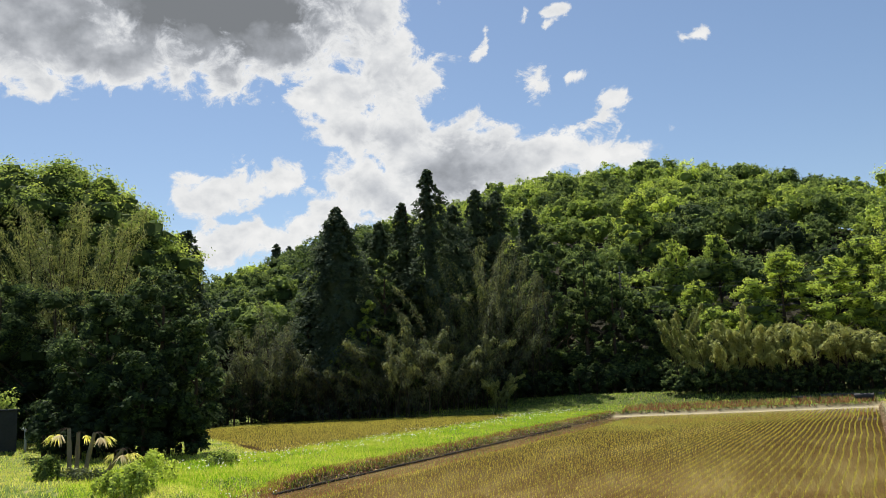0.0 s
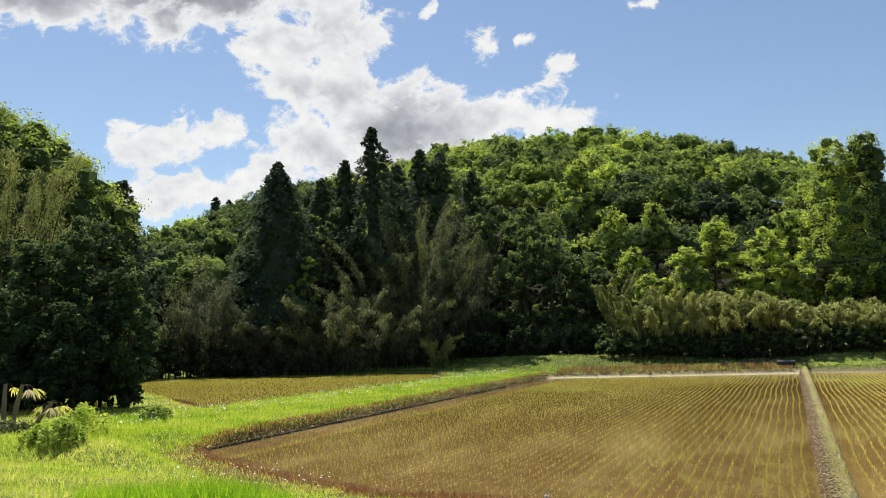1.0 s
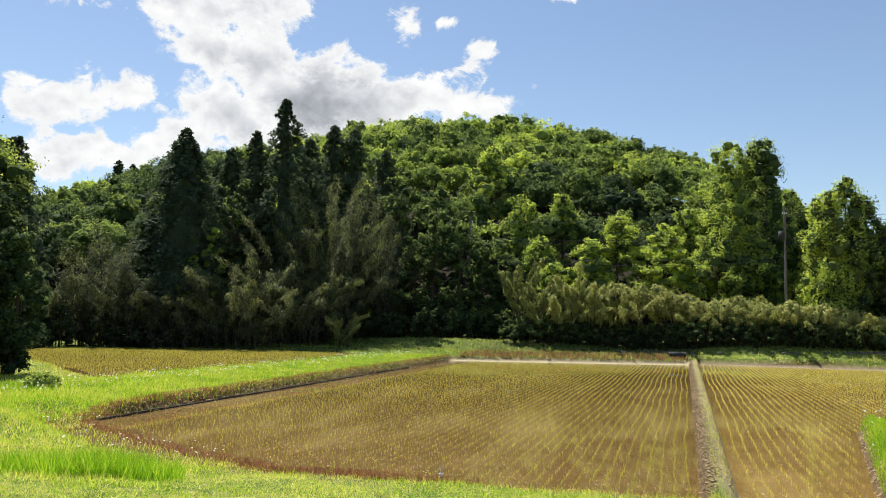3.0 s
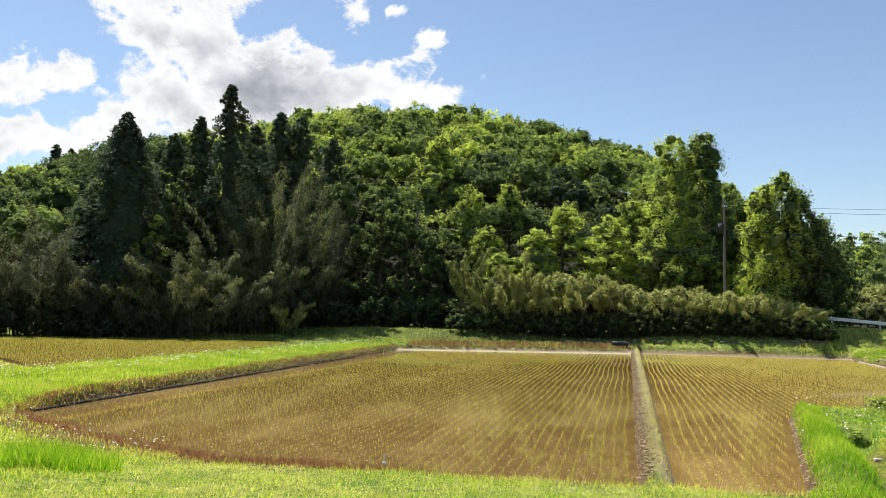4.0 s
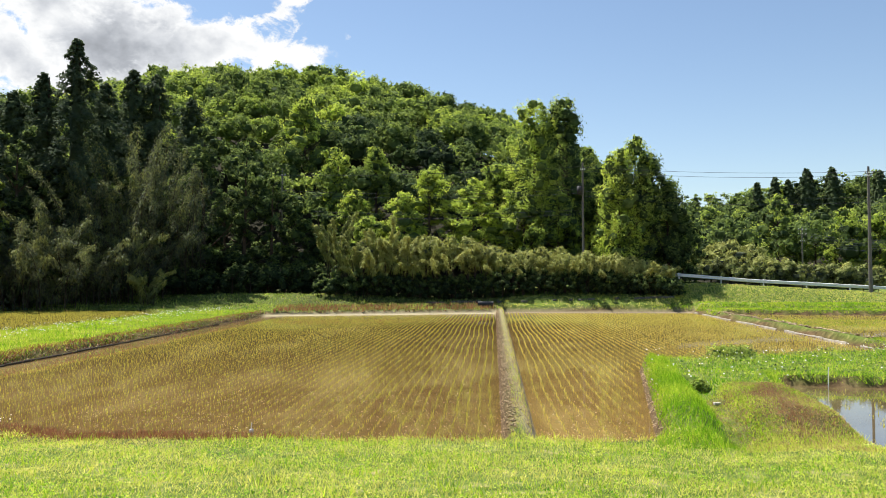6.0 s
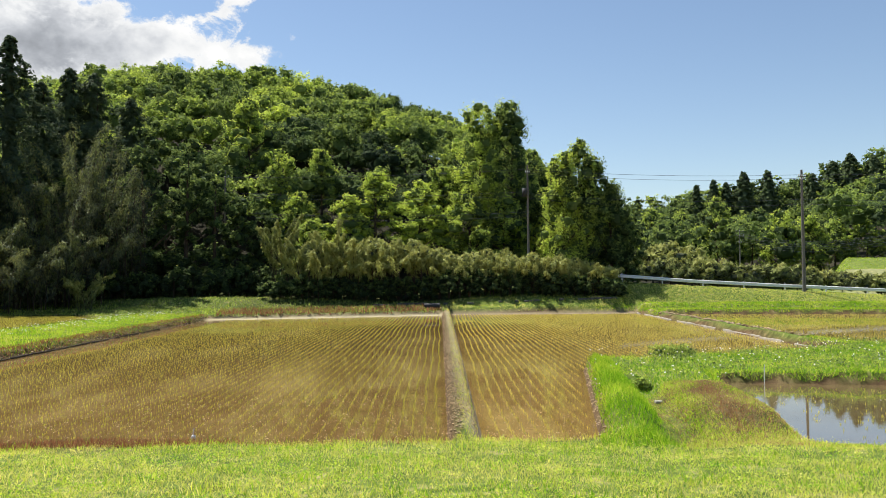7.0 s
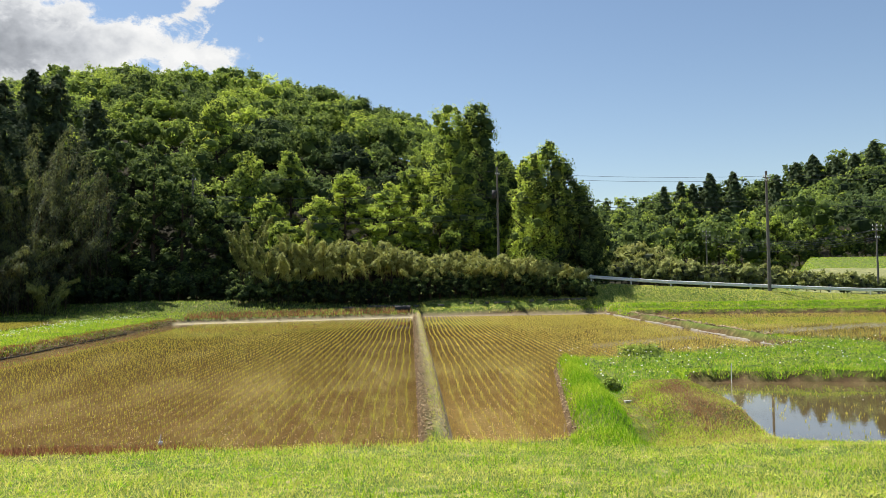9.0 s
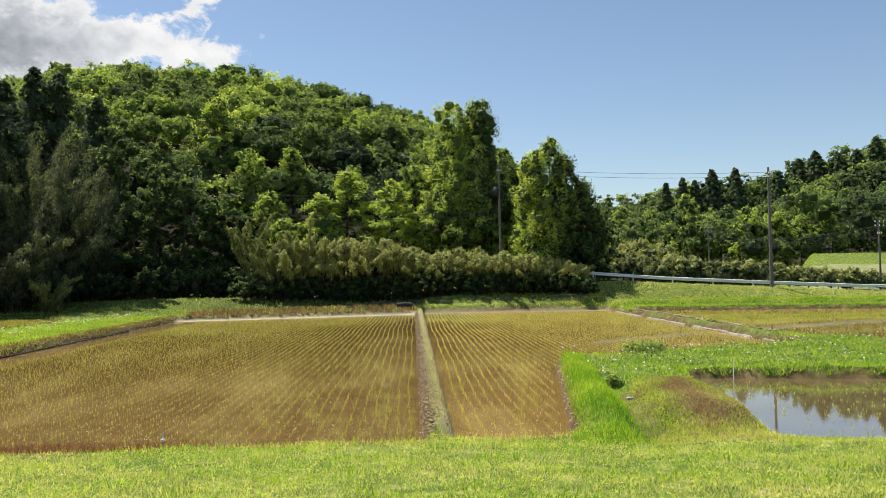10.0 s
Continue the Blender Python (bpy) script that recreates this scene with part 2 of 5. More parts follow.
def hill(x, y):
    r, az = np.hypot(x, y), np.degrees(np.arctan2(x, y))
    d, top = np.interp(az, RIDGE[:, 0], RIDGE[:, 1]), np.interp(az, RIDGE[:, 0], RIDGE[:, 2])
    near = np.interp(az, [-80, -55, -44, -40, 14], [58, 62, 95, 96, 92])
    u = np.clip((r - near) / (d - near), 0, None)
    up = np.where(u < 1, np.sin(np.pi / 2 * np.clip(u, 0, 1)) ** 1.15, np.exp(-((u - 1) * 1.2) ** 2))
    return np.maximum(top - 2.0, 0) * up


def far_hill(x, y):
    r, az = np.hypot(x, y), np.degrees(np.arctan2(x, y))
    a = np.interp(az, [8, 14, 18, 22, 28, 36, 60, 90], [0, 13, 17, 19, 22, 26, 26, 0])
    return a * smooth(170, 290, r)


def road_y(x):
    return 86.6 - 0.048 * x


def road_z(x):
    return np.interp(x, [19.5, 49, 85], [3.05, 1.35, 0.7])


def far_side(x):
    return np.interp(x, [-20.4, 0.8, 1.6, 19.9], [73.4, 79.0, 80.6, 80.0])


def land(x, y):
    x, y = np.asarray(x, float), np.asarray(y, float)
    z = np.full(np.shape(x), 0.45)
    wob = 0.05 * np.sin(x * 1.7 + 0.4 * y) * np.sin(y * 1.3 - 0.5 * x)
    # the lawn on which the camera stands
    lawn = 0.10 + 1.9 * np.clip((16.9 - y) / 17.0, 0, 1.4) ** 1.1
    mix = smooth(16.9, 18.6, y)
    z = lawn * (1 - mix) + z * mix
    z = z + (0.30 * smooth(-13, -20, x) * smooth(26, 18, y) + 0.16 * smooth(-21, -32, x) * smooth(48, 26, y)) * smooth(0, 14, y)
    z = z + 0.22 * smooth(-0.3, 1.2, inside_by([(5.5, 16.4), (6.3, 21.6), (7.4, 23.4), (8.3, 23.2), (7.2, 16.4)], x, y))
    z = z + 0.85 * smooth(-32, -46, x) * smooth(50, 38, y) * smooth(0, 14, y)
    ditch = inside_by([(4.80, 16.4), (6.15, 25.4), (6.65, 25.4), (5.25, 16.4)], x, y)
    z = z - 0.32 * smooth(-0.35, 0.2, ditch)
    z = z + 0.14 * smooth(-0.1, 0.5, inside_by([(3.5, 16.4), (5.7, 31.4), (6.5, 31.4), (4.75, 16.0)], x, y))
    low = smooth(-1.2, 0.4, inside_by(SHELF, x, y))
    z = z * (1 - low) + np.minimum(z, 0.13) * low
    # banks beyond the fields, up to the road
    edge = np.interp(x, [-62, -50, -33, -21, 1, 20, 45, 70], [70.0, 76.2, 76.4, 74.2, 80.0, 78.0, 73.4, 71.0])
    over = y - edge
    z = z + 0.30 * smooth(0.2, 1.4, over)
    left = smooth(6, -6, x)
    z = z + left * 1.0 * smooth(3.0, 9.0, over)
    mid = (1 - left) * smooth(23, 17, x)
    z = z + mid * (0.75 * smooth(2.0, 3.6, over) + 0.9 * smooth(3.6, 7.0, over))
    right = smooth(17, 23, x)
    z = z + right * 0.22 * smooth(0.1, 0.7, over) * smooth(3.4, 2.4, over)
    z = z + right * (road_z(x) - 0.75) * smooth(road_y(x) - 5.6, road_y(x) - 0.4, y)
    rr, aa = np.hypot(x, y), np.degrees(np.arctan2(x, y))
    z = z + (3.3 * smooth(112, 124, rr) + 2.2 * smooth(126, 150, rr)) * smooth(25.6, 27.4, aa) * smooth(70, 50, aa)
    z = z + hill(x, y) + far_hill(x, y)
    z = z + wob * smooth(0, 3, np.abs(over) + 1) * 0.8
    for name, (level, poly) in FIELDS.items():
        s = inside_by(poly, x, y)
        bed = level - 0.14
        if name in ("field_a", "field_b"):
            bed = bed + 0.165 * smooth(-1.7, -1.0, y - far_side(x))
        lip = {"field_d": 0.16, "field_a": 0.28 - 0.22 * smooth(-6, -10, x) * smooth(25.5, 23.5, y)}.get(name, 0.28)
        z = np.where(s > -0.9, np.minimum(z, level + lip + np.clip(-s, 0, 0.9) * 0.9), z)
        w = np.where(x < -12, -0.32, -0.22)
        k = smooth(0, 1, (s - w) / (0.2 - w))
        z = z * (1 - k) + bed * k
    return z


def axis(*runs):
    v = [np.arange(a, b, s) for a, b, s in runs]
    return np.concatenate(v + [np.array([runs[-1][1]])])


gx = axis((-1600, -400, 150), (-400, -160, 20), (-160, -64, 4), (-64, -28, 0.9), (-28, -18, 0.3), (-18, -0.6, 0.6), (-0.6, 2.4, 0.12), (2.4, 8, 0.25),
          (8, 22, 0.35), (22, 68, 0.8), (68, 160, 4), (160, 400, 20), (400, 1600, 150))
gy = axis((-60, 4, 4), (4, 14, 0.5), (14, 36, 0.3), (36, 72, 0.75), (72, 90, 0.4), (90, 220, 3), (220, 420, 12), (420, 2600, 150))
GX, GY = np.meshgrid(gx, gy)
GZ = land(GX, GY)
nx, ny = len(gx), len(gy)
idx = np.arange(nx * ny).reshape(ny, nx)
ground_me = fast_mesh("ground", np.stack([GX.ravel(), GY.ravel(), GZ.ravel()], 1),
                      np.stack([idx[:-1, :-1].ravel(), idx[:-1, 1:].ravel(), idx[1:, 1:].ravel(), idx[1:, :-1].ravel()], 1), GROUND, True)
gat = ground_me.attributes.new("cover", "FLOAT_COLOR", "POINT")
_w = hill(GX, GY) + far_hill(GX, GY)
_r, _a = np.hypot(GX, GY), np.degrees(np.arctan2(GX, GY))
_forest_shade = np.clip(smooth(0.02, 0.6, _w) + smooth(88, 92, GY) * smooth(12, 6, _a) + smooth(-44, -46, _a) * smooth(56, 60, _r), 0, 1)
_soil = np.zeros_like(GX)
for _lv, _p in FIELDS.values():
    _s = inside_by(_p, GX, GY)
    _soil = np.maximum(_soil, smooth(-0.30, -0.08, _s))
_soil = np.maximum(_soil, 0.75 * smooth(-1.9, -0.6, inside_by(FIELDS["field_a"][1], GX, GY)) * smooth(-3, -9, GX) * smooth(24, 20, GY))
_edge = np.interp(GX, [-62, -50, -33, -21, 1, 20], [70.0, 76.2, 76.4, 74.2, 80.0, 78.5])
_soil = np.maximum(_soil, 0.8 * smooth(-22, -18, GX) * smooth(3, 0, GX) * smooth(0.1, 0.6, GY - _edge) * smooth(3.5, 2, GY - _edge))
_soil = np.maximum(_soil, smooth(-0.2, 0.3, GX) * smooth(1.9, 1.4, GX) * smooth(17, 19, GY) * smooth(81, 80, GY) * 0.75)
_soil = np.maximum(_soil, 0.7 * smooth(0, 1.2, inside_by([(5.2, 16.4), (5.9, 21.8), (7.1, 23.5), (8.6, 23.6), (7.4, 16.4)], GX, GY) + 0.6))
_pale = smooth(0.55, 0.3, np.abs(GY - road_y(GX) + 6.2)) * smooth(19, 23, GX) * smooth(70, 60, GX)
_pale = np.maximum(_pale, 0.45 * smooth(0.05, 0.25, 0.42 - np.abs(GX - 0.98 - (GY - 17) * 0.0045)) * smooth(17, 18, GY) * smooth(81, 80, GY))
for _k2, _w2 in (("field_a", 2.2), ("field_b", 1.9)):
    _s = inside_by(FIELDS[_k2][1], GX, GY)
    _pale = np.maximum(_pale, (0.75 if _k2 == "field_a" else 0.35) * smooth(-0.15, 0.1, _s) * smooth(-_w2, -_w2 + 0.6, GY - far_side(GX)))
_pale = np.maximum(_pale, 0.35 * smooth(110, 113, _r) * smooth(126, 123, _r) * smooth(26.2, 27.2, _a) * smooth(60, 50, _a))
# darker ground on the banks before the woods and hedge, painted for their shade
_forest_shade = np.maximum(_forest_shade, 0.2 * smooth(0.4, 1.6, GY - _edge) * smooth(6, 0, GX) * smooth(-16, -24, GX) + 0.6 * smooth(2.2, 3.6, GY - _edge) * smooth(6, 0, GX) * smooth(-24, -16, GX))
_forest_shade = np.maximum(_forest_shade, 0.15 * smooth(82.0, 83.2, GY) * smooth(20, 16, GX) * smooth(-2, 2, GX))
_cov = np.stack([_soil, _forest_shade, _pale, 1 + 0 * _soil], -1).astype(np.float32)
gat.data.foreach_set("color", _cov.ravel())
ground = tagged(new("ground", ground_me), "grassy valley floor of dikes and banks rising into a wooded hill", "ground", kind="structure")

WATER_NAMES = {"field_a": "flooded paddy with rows of rice seedlings in brown water", "field_b": "flooded paddy beside a narrow earth dike in brown water",
               "field_c": "flooded paddy below the road bank mirroring the guardrail", "field_u": "flooded paddy before the dark bamboo edge of the woods",
               "field_d": "small flooded seedling pond mirroring the bright sky"}
for _k, (_lv, _p) in FIELDS.items():
    c = np.mean(_p, 0)
    big = [tuple(np.array(q) + 0.7 * (np.array(q) - c) / np.linalg.norm(np.array(q) - c)) for q in _p]
    bm = bmesh.new()
    bm.faces.new([bm.verts.new((q[0], q[1], _lv)) for q in big])
    bmesh.ops.triangulate(bm, faces=bm.faces[:])
    bmesh.ops.recalc_face_normals(bm, faces=bm.faces[:])
    for fc in bm.faces:
        if fc.normal.z < 0:
            fc.normal_flip()
    tagged(new("water", bm_mesh("water", bm, POND if _k == "field_d" else SILTY if _k in ("field_b", "field_c") else WATER)), WATER_NAMES[_k], "water", kind="structure")

# ---- sky backdrop with clouds: bearing, height, half-width, half-height (degrees), thickness ----
CLOUDS = []


def puff(*row):
    CLOUDS.append(row)


puff(-42.75, 26.34, 7.85, 3.15, 1.0)
puff(-54.54, 23.99, 5.27, 2.30, 0.6)
puff(-49.93, 22.32, 3.00, 1.04, 0.55)
puff(-41.96, 21.84, 1.68, 1.78, 0.12)
puff(-44.7, 22.59, 1.52, 1.26, 0.2)
puff(-53.72, 20.49, 1.58, 1.04, 0.05)
puff(-55.37, 19.94, 0.47, 0.67, 0)
puff(-37.92, 23.86, 2.43, 1.41, 0.45)
puff(-31.6, 25.41, 2.95, 2.78, 0.12)
puff(-34.27, 20.7, 2.97, 2.04, 0.1)
puff(-30.08, 21.23, 2.98, 2.59, 0.35)
puff(-27.74, 21.54, 2.19, 1.41, 0.02)
puff(-33.11, 17.98, 2.53, 1.67, 0.2)
puff(-29.81, 17.52, 3.11, 2.15, 0.3)
puff(-32.41, 14.02, 2.67, 2.04, 0.32)
puff(-27.81, 15.67, 2.31, 1.78, 0.3)
puff(-25.55, 15.17, 2.99, 2.04, 0.55)
puff(-23.05, 15.42, 2.23, 1.78, 0.42)
puff(-19.53, 15.77, 2.69, 1.56, 0.1)
puff(-15.45, 15.92, 3.08, 1.48, 0.03)
puff(-13.02, 15.43, 1.84, 0.96, 0)
puff(-34.32, 15.84, 1.00, 1.56, 0)
puff(-24.32, 18.66, 1.09, 0.67, 0)
puff(-21.45, 14.72, 2.30, 1.48, 0.25)
puff(-34.09, 12.27, 2.27, 1.11, 0.2)
puff(-29.99, 12.96, 2.66, 1.48, 0.4)
puff(-42.75, 13.65, 2.74, 1.41, 0.15)
puff(-44.26, 13.05, 1.44, 0.96, 0.1)
puff(-41.2, 15.03, 1.07, 0.96, 0)
puff(-37.66, 14.75, 1.38, 1.19, 0.05)
puff(-41.99, 10.37, 2.18, 1.26, 0.15)
puff(-39.29, 10.83, 2.64, 1.26, 0.12)
puff(-36.72, 11.44, 1.44, 0.67, 0)
puff(-19.37, 20.72, 1.43, 1.04, 0)
puff(-16.65, 21.03, 0.87, 0.52, 0)
puff(-13.88, 19.24, 1.26, 0.56, 0)
puff(-14.78, 18.18, 0.94, 0.41, 0)
puff(-7.62, 22.61, 1.20, 0.52, 0)
puff(-17.11, 25.51, 1.03, 0.44, 0)
puff(-18.11, 24.58, 0.37, 0.33, 0)
puff(-19.83, 25.22, 0.45, 0.63, 0)
puff(-22.73, 23.87, 0.36, 0.70, 0)
puff(-23.71, 23.07, 0.32, 0.41, 0)
puff(-21.7, 20.25, 0.28, 0.41, 0)
puff(-14.2, 25.42, 0.29, 0.30, 0)


def cloud_material():
    m, n, l, b = material("cloud")
    cov, thick = n.new("ShaderNodeAttribute"), n.new("ShaderNodeAttribute")
    cov.attribute_name, thick.attribute_name = "cover", "thick"
    tc = n.new("ShaderNodeTexCoord")

    def fbm(scale, detail, rough, shift=(0.0, 0.0, 0.0), warp=0.0):
        """Noise on the dome, scale in cells a degree."""
        mp = n.new("ShaderNodeMapping")
        k = 57.3 / 2500 * scale
        mp.inputs["Scale"].default_value = (k, k, k * 1.25)
        mp.inputs["Location"].default_value = tuple(v * scale for v in shift)
        l.new(tc.outputs["Object"], mp.inputs["Vector"])
        t = n.new("ShaderNodeTexNoise")
        t.inputs["Scale"].default_value, t.inputs["Detail"].default_value, t.inputs["Roughness"].default_value = 1.0, detail, rough
        t.inputs["Distortion"].default_value = warp
        l.new(mp.outputs["Vector"], t.inputs["Vector"])
        return t.outputs["Fac"]

    def calc(op, *args):
        k = n.new("ShaderNodeMath")
        k.operation = op
        for i, v in enumerate(args):
            if isinstance(v, bpy.types.NodeSocket):
                l.new(v, k.inputs[i])
            else:
                k.inputs[i].default_value = v
        return k.outputs[0]

    ragged = fbm(0.42, 12, 0.60, (3, 1, 2), 0.4)
    fine = fbm(2.4, 8, 0.68, (1, 7, 4), 0.6)
    billow, billow_up = fbm(0.42, 5, 0.52, (5, 2, 9)), fbm(0.42, 5, 0.52, (5.25, 1.75, 8.1))
    dens = calc("MULTIPLY_ADD", calc("SUBTRACT", ragged, 0.5), 2.7, cov.outputs["Fac"])
    dens = calc("MULTIPLY_ADD", calc("SUBTRACT", fine, 0.5), 0.42, dens)
    alpha = n.new("ShaderNodeMapRange")
    alpha.interpolation_type = "SMOOTHSTEP"
    alpha.inputs["From Min"].default_value, alpha.inputs["From Max"].default_value = 0.12, 0.52
    l.new(dens, alpha.inputs["Value"])
    # the side towards the sun is white, the deep body grey
    body = n.new("ShaderNodeMapRange")
    body.interpolation_type = "SMOOTHSTEP"
    body.inputs["From Min"].default_value, body.inputs["From Max"].default_value = 0.38, 1.10
    l.new(dens, body.inputs["Value"])
    relief = calc("MULTIPLY", calc("SUBTRACT", billow, billow_up), 1.1)
    shade = calc("MULTIPLY", calc("MULTIPLY", thick.outputs["Fac"], body.outputs[0]), calc("MULTIPLY_ADD", billow, 1.0, 0.62))
    lit = calc("SUBTRACT", calc("MULTIPLY_ADD", relief, calc("MULTIPLY_ADD", body.outputs[0], 0.75, 0.25), 0.92), shade)
    r = ramp(n, [(0.0, (0.15, 0.16, 0.172)), (0.3, (0.27, 0.285, 0.31)), (0.55, (0.41, 0.425, 0.45)), (0.8, (0.54, 0.55, 0.56)), (1.0, (0.65, 0.65, 0.645))])
    l.new(lit, r.inputs["Fac"])
    e, t, mx = n.new("ShaderNodeEmission"), n.new("ShaderNodeBsdfTransparent"), n.new("ShaderNodeMixShader")
    l.new(r.outputs["Color"], e.inputs["Color"])
    l.new(alpha.outputs[0], mx.inputs["Fac"])
    l.new(t.outputs[0], mx.inputs[1])
    l.new(e.outputs[0], mx.inputs[2])
    l.new(mx.outputs[0], n["Material Output"].inputs["Surface"])
    return m


_az, _el = np.meshgrid(np.arange(-82, 50.1, 0.75), np.arange(0, 46.1, 0.5))
_cb = np.array(CLOUDS)
_cov, _thk = np.full(_az.shape, -1.6), np.zeros(_az.shape)
for a0, e0, ra, re, th in _cb:
    q = np.sqrt(((_az - a0) / ra) ** 2 + ((_el - e0) / re) ** 2)
    _cov = np.maximum(_cov, (1.85 if th > 0.4 else 1.34) - 0.95 * q if th > 0.03 else 0.90 - 0.66 * q)
    _thk = np.maximum(_thk, th * (1.0 if th > 0.4 else 0.72) * np.exp(-0.5 * q ** 2))
_ra, _re = np.radians(_az), np.radians(_el)
_v = 2500 * np.stack([np.sin(_ra) * np.cos(_re), np.cos(_ra) * np.cos(_re), np.sin(_re)], -1).reshape(-1, 3)
_i = np.arange(_az.size).reshape(_az.shape)
cloud_me = fast_mesh("cloud_backdrop", _v, np.stack([_i[:-1, :-1].ravel(), _i[1:, :-1].ravel(), _i[1:, 1:].ravel(), _i[:-1, 1:].ravel()], 1), cloud_material(), True)
for key, val in (("cover", _cov), ("thick", _thk)):
    cloud_me.attributes.new(key, "FLOAT", "POINT").data.foreach_set("value", val.ravel().astype(np.float32))
clouds = tagged(new("backdrop", cloud_me), "bright cumulus clouds drifting in a blue sky", "sky", kind="structure")
clouds.visible_shadow = False

# ---- plants ----
def unit(v):
    return v / np.maximum(np.linalg.norm(v, axis=-1, keepdims=True), 1e-9)


def cards(c, nrm, size, aspect=1.7, g=rng, along=None):
    """Small pointed leaf sprays: rhombs at c, facing nrm, lying in a random turn."""
    c, nrm = np.asarray(c, float), unit(np.asarray(nrm, float))
    t = unit(np.cross(nrm, unit(g.normal(size=c.shape)))) if along is None else unit(along - nrm * (along * nrm).sum(1, keepdims=True) + 1e-6)
    s = np.cross(nrm, t)
    size = np.broadcast_to(size, len(c))[:, None] * g.uniform(0.65, 1.35, (len(c), 1))
    a, w = t * size * 0.5, s * size * 0.5 / aspect
    v = np.stack([c - a, c + w - a * 0.1 + nrm * size * 0.08, c + a, c - w - a * 0.1 + nrm * size * 0.08], 1).reshape(-1, 3)
    return v, np.arange(len(v)).reshape(-1, 4)


def leaflets(c, nrm, size, g=rng):
    """Three-cornered leaf sprays, for woods seen from afar."""
    c, nrm = np.asarray(c, float), unit(np.asarray(nrm, float))
    t = unit(np.cross(nrm, unit(g.normal(size=c.shape))))
    s = np.cross(nrm, t)
    size = np.broadcast_to(size, len(c))[:, None] * g.uniform(0.6, 1.4, (len(c), 1))
    v = np.stack([c + t * size * 0.6, c - t * size * 0.35 + s * size * 0.45, c - t * size * 0.35 - s * size * 0.45], 1).reshape(-1, 3)
    return v, np.arange(len(v)).reshape(-1, 3)


def slivers(c, nrm, size, along, g=rng):
    """Narrow hanging leaves with three corners."""
    nrm = unit(np.asarray(nrm, float))
    t = unit(along - nrm * (along * nrm).sum(1, keepdims=True) + 1e-6)
    s = np.cross(nrm, t)
    size = np.broadcast_to(size, len(c))[:, None] * g.uniform(0.6, 1.4, (len(c), 1))
    v = np.stack([c - t * size * 0.4 + s * size * 0.15, c - t * size * 0.4 - s * size * 0.15, c + t * size * 0.6], 1).reshape(-1, 3)
    return v, np.arange(len(v)).reshape(-1, 3)


def halved(v, f):
    return v, np.concatenate([f[:, [0, 1, 2]], f[:, [0, 2, 3]]])


def tube(pts, radii, sides=7):
    pts, radii = np.asarray(pts, float), np.asarray(radii, float)
    d = unit(np.gradient(pts, axis=0))
    ref = np.where(np.abs(d[:, 2:3]) > 0.9, np.array([[1.0, 0, 0]]), np.array([[0, 0, 1.0]]))
    a = unit(np.cross(d, ref))
    b = np.cross(d, a)
    th = np.linspace(0, 2 * np.pi, sides, endpoint=False)
    ring = pts[:, None] + radii[:, None, None] * (np.cos(th)[None, :, None] * a[:, None] + np.sin(th)[None, :, None] * b[:, None])
    v = ring.reshape(-1, 3)
    i = np.arange(len(pts) * sides).reshape(len(pts), sides)
    j = np.roll(i, -1, 1)
    f = np.stack([i[:-1].ravel(), j[:-1].ravel(), j[1:].ravel(), i[1:].ravel()], 1)
    return v, f


def joined(parts):
    vs, fs, k = [], [], 0
    for v, f in parts:
        vs.append(v)
        fs.append(f + k)
        k += len(v)
    return np.concatenate(vs), np.concatenate(fs)


_q = np.linspace(-1, 1, 3)
_sv, _sf = [], []
for ax in range(3):
    for sg in (-1, 1):
        o = len(_sv)
        for a in _q:
            for b in _q:
                v = [0.0, 0.0, 0.0]
                v[ax], v[(ax + 1) % 3], v[(ax + 2) % 3] = sg, a * sg, b
                _sv.append(v)
        for r0 in range(2):
            for c0 in range(2):
                s0 = o + r0 * 3 + c0
                _sf.append((s0, s0 + 3, s0 + 4, s0 + 1))
BALL_V, BALL_F = unit(np.array(_sv)), np.array(_sf)


def cores(b, g, share=0.84, flat=0.85):
    """Rough filler lumps added inside each bough to keep the light out."""
    n, k = len(b), len(BALL_V)
    v = b[:, None, :3] + BALL_V[None] * (b[:, 3] * share)[:, None, None] * g.uniform(0.48, 0.92, (n, k, 1)) * np.array([1.05, 1.05, flat])
    f = BALL_F[None] + (np.arange(n) * k)[:, None, None]
    return v.reshape(-1, 3), f.reshape(-1, 4)


def lumps(r, hc, z0, count, g, column=False, bough=1.0):
    """Centres and radii of the boughs that make up a broad crown."""
    out, turn = [], g.uniform(0, 6.28)
    for k in range(count):
        u = ((k + g.uniform(0.2, 0.8)) / count) ** (0.8 if column else 0.9)
        th = k * 2.39996 + g.normal(0, 0.35)
        if column:
            prof = (0.78 + 0.24 * math.sin(8 * u + turn)) * (1.0 - 0.40 * max(u - 0.6, 0) / 0.4)
            s = bough * r * g.uniform(0.20, 0.46) * (1.0 - 0.35 * u)
            rho = r * prof * g.uniform(0.35, 0.85)
        else:
            prof = math.cos(max(u - 0.35, 0) / 0.65 * math.pi / 2 * 0.93) if u > 0.35 else 0.75 + 0.25 * u / 0.35
            s = bough * r * g.uniform(0.16, 0.42)
            rho = max(r * prof - s * 0.6, 0) * g.uniform(0.6, 1.1)
        out.append((rho * math.cos(th), rho * math.sin(th), z0 + s * 0.7 + (hc - s * 1.5) * u, s))
    return np.array(out)


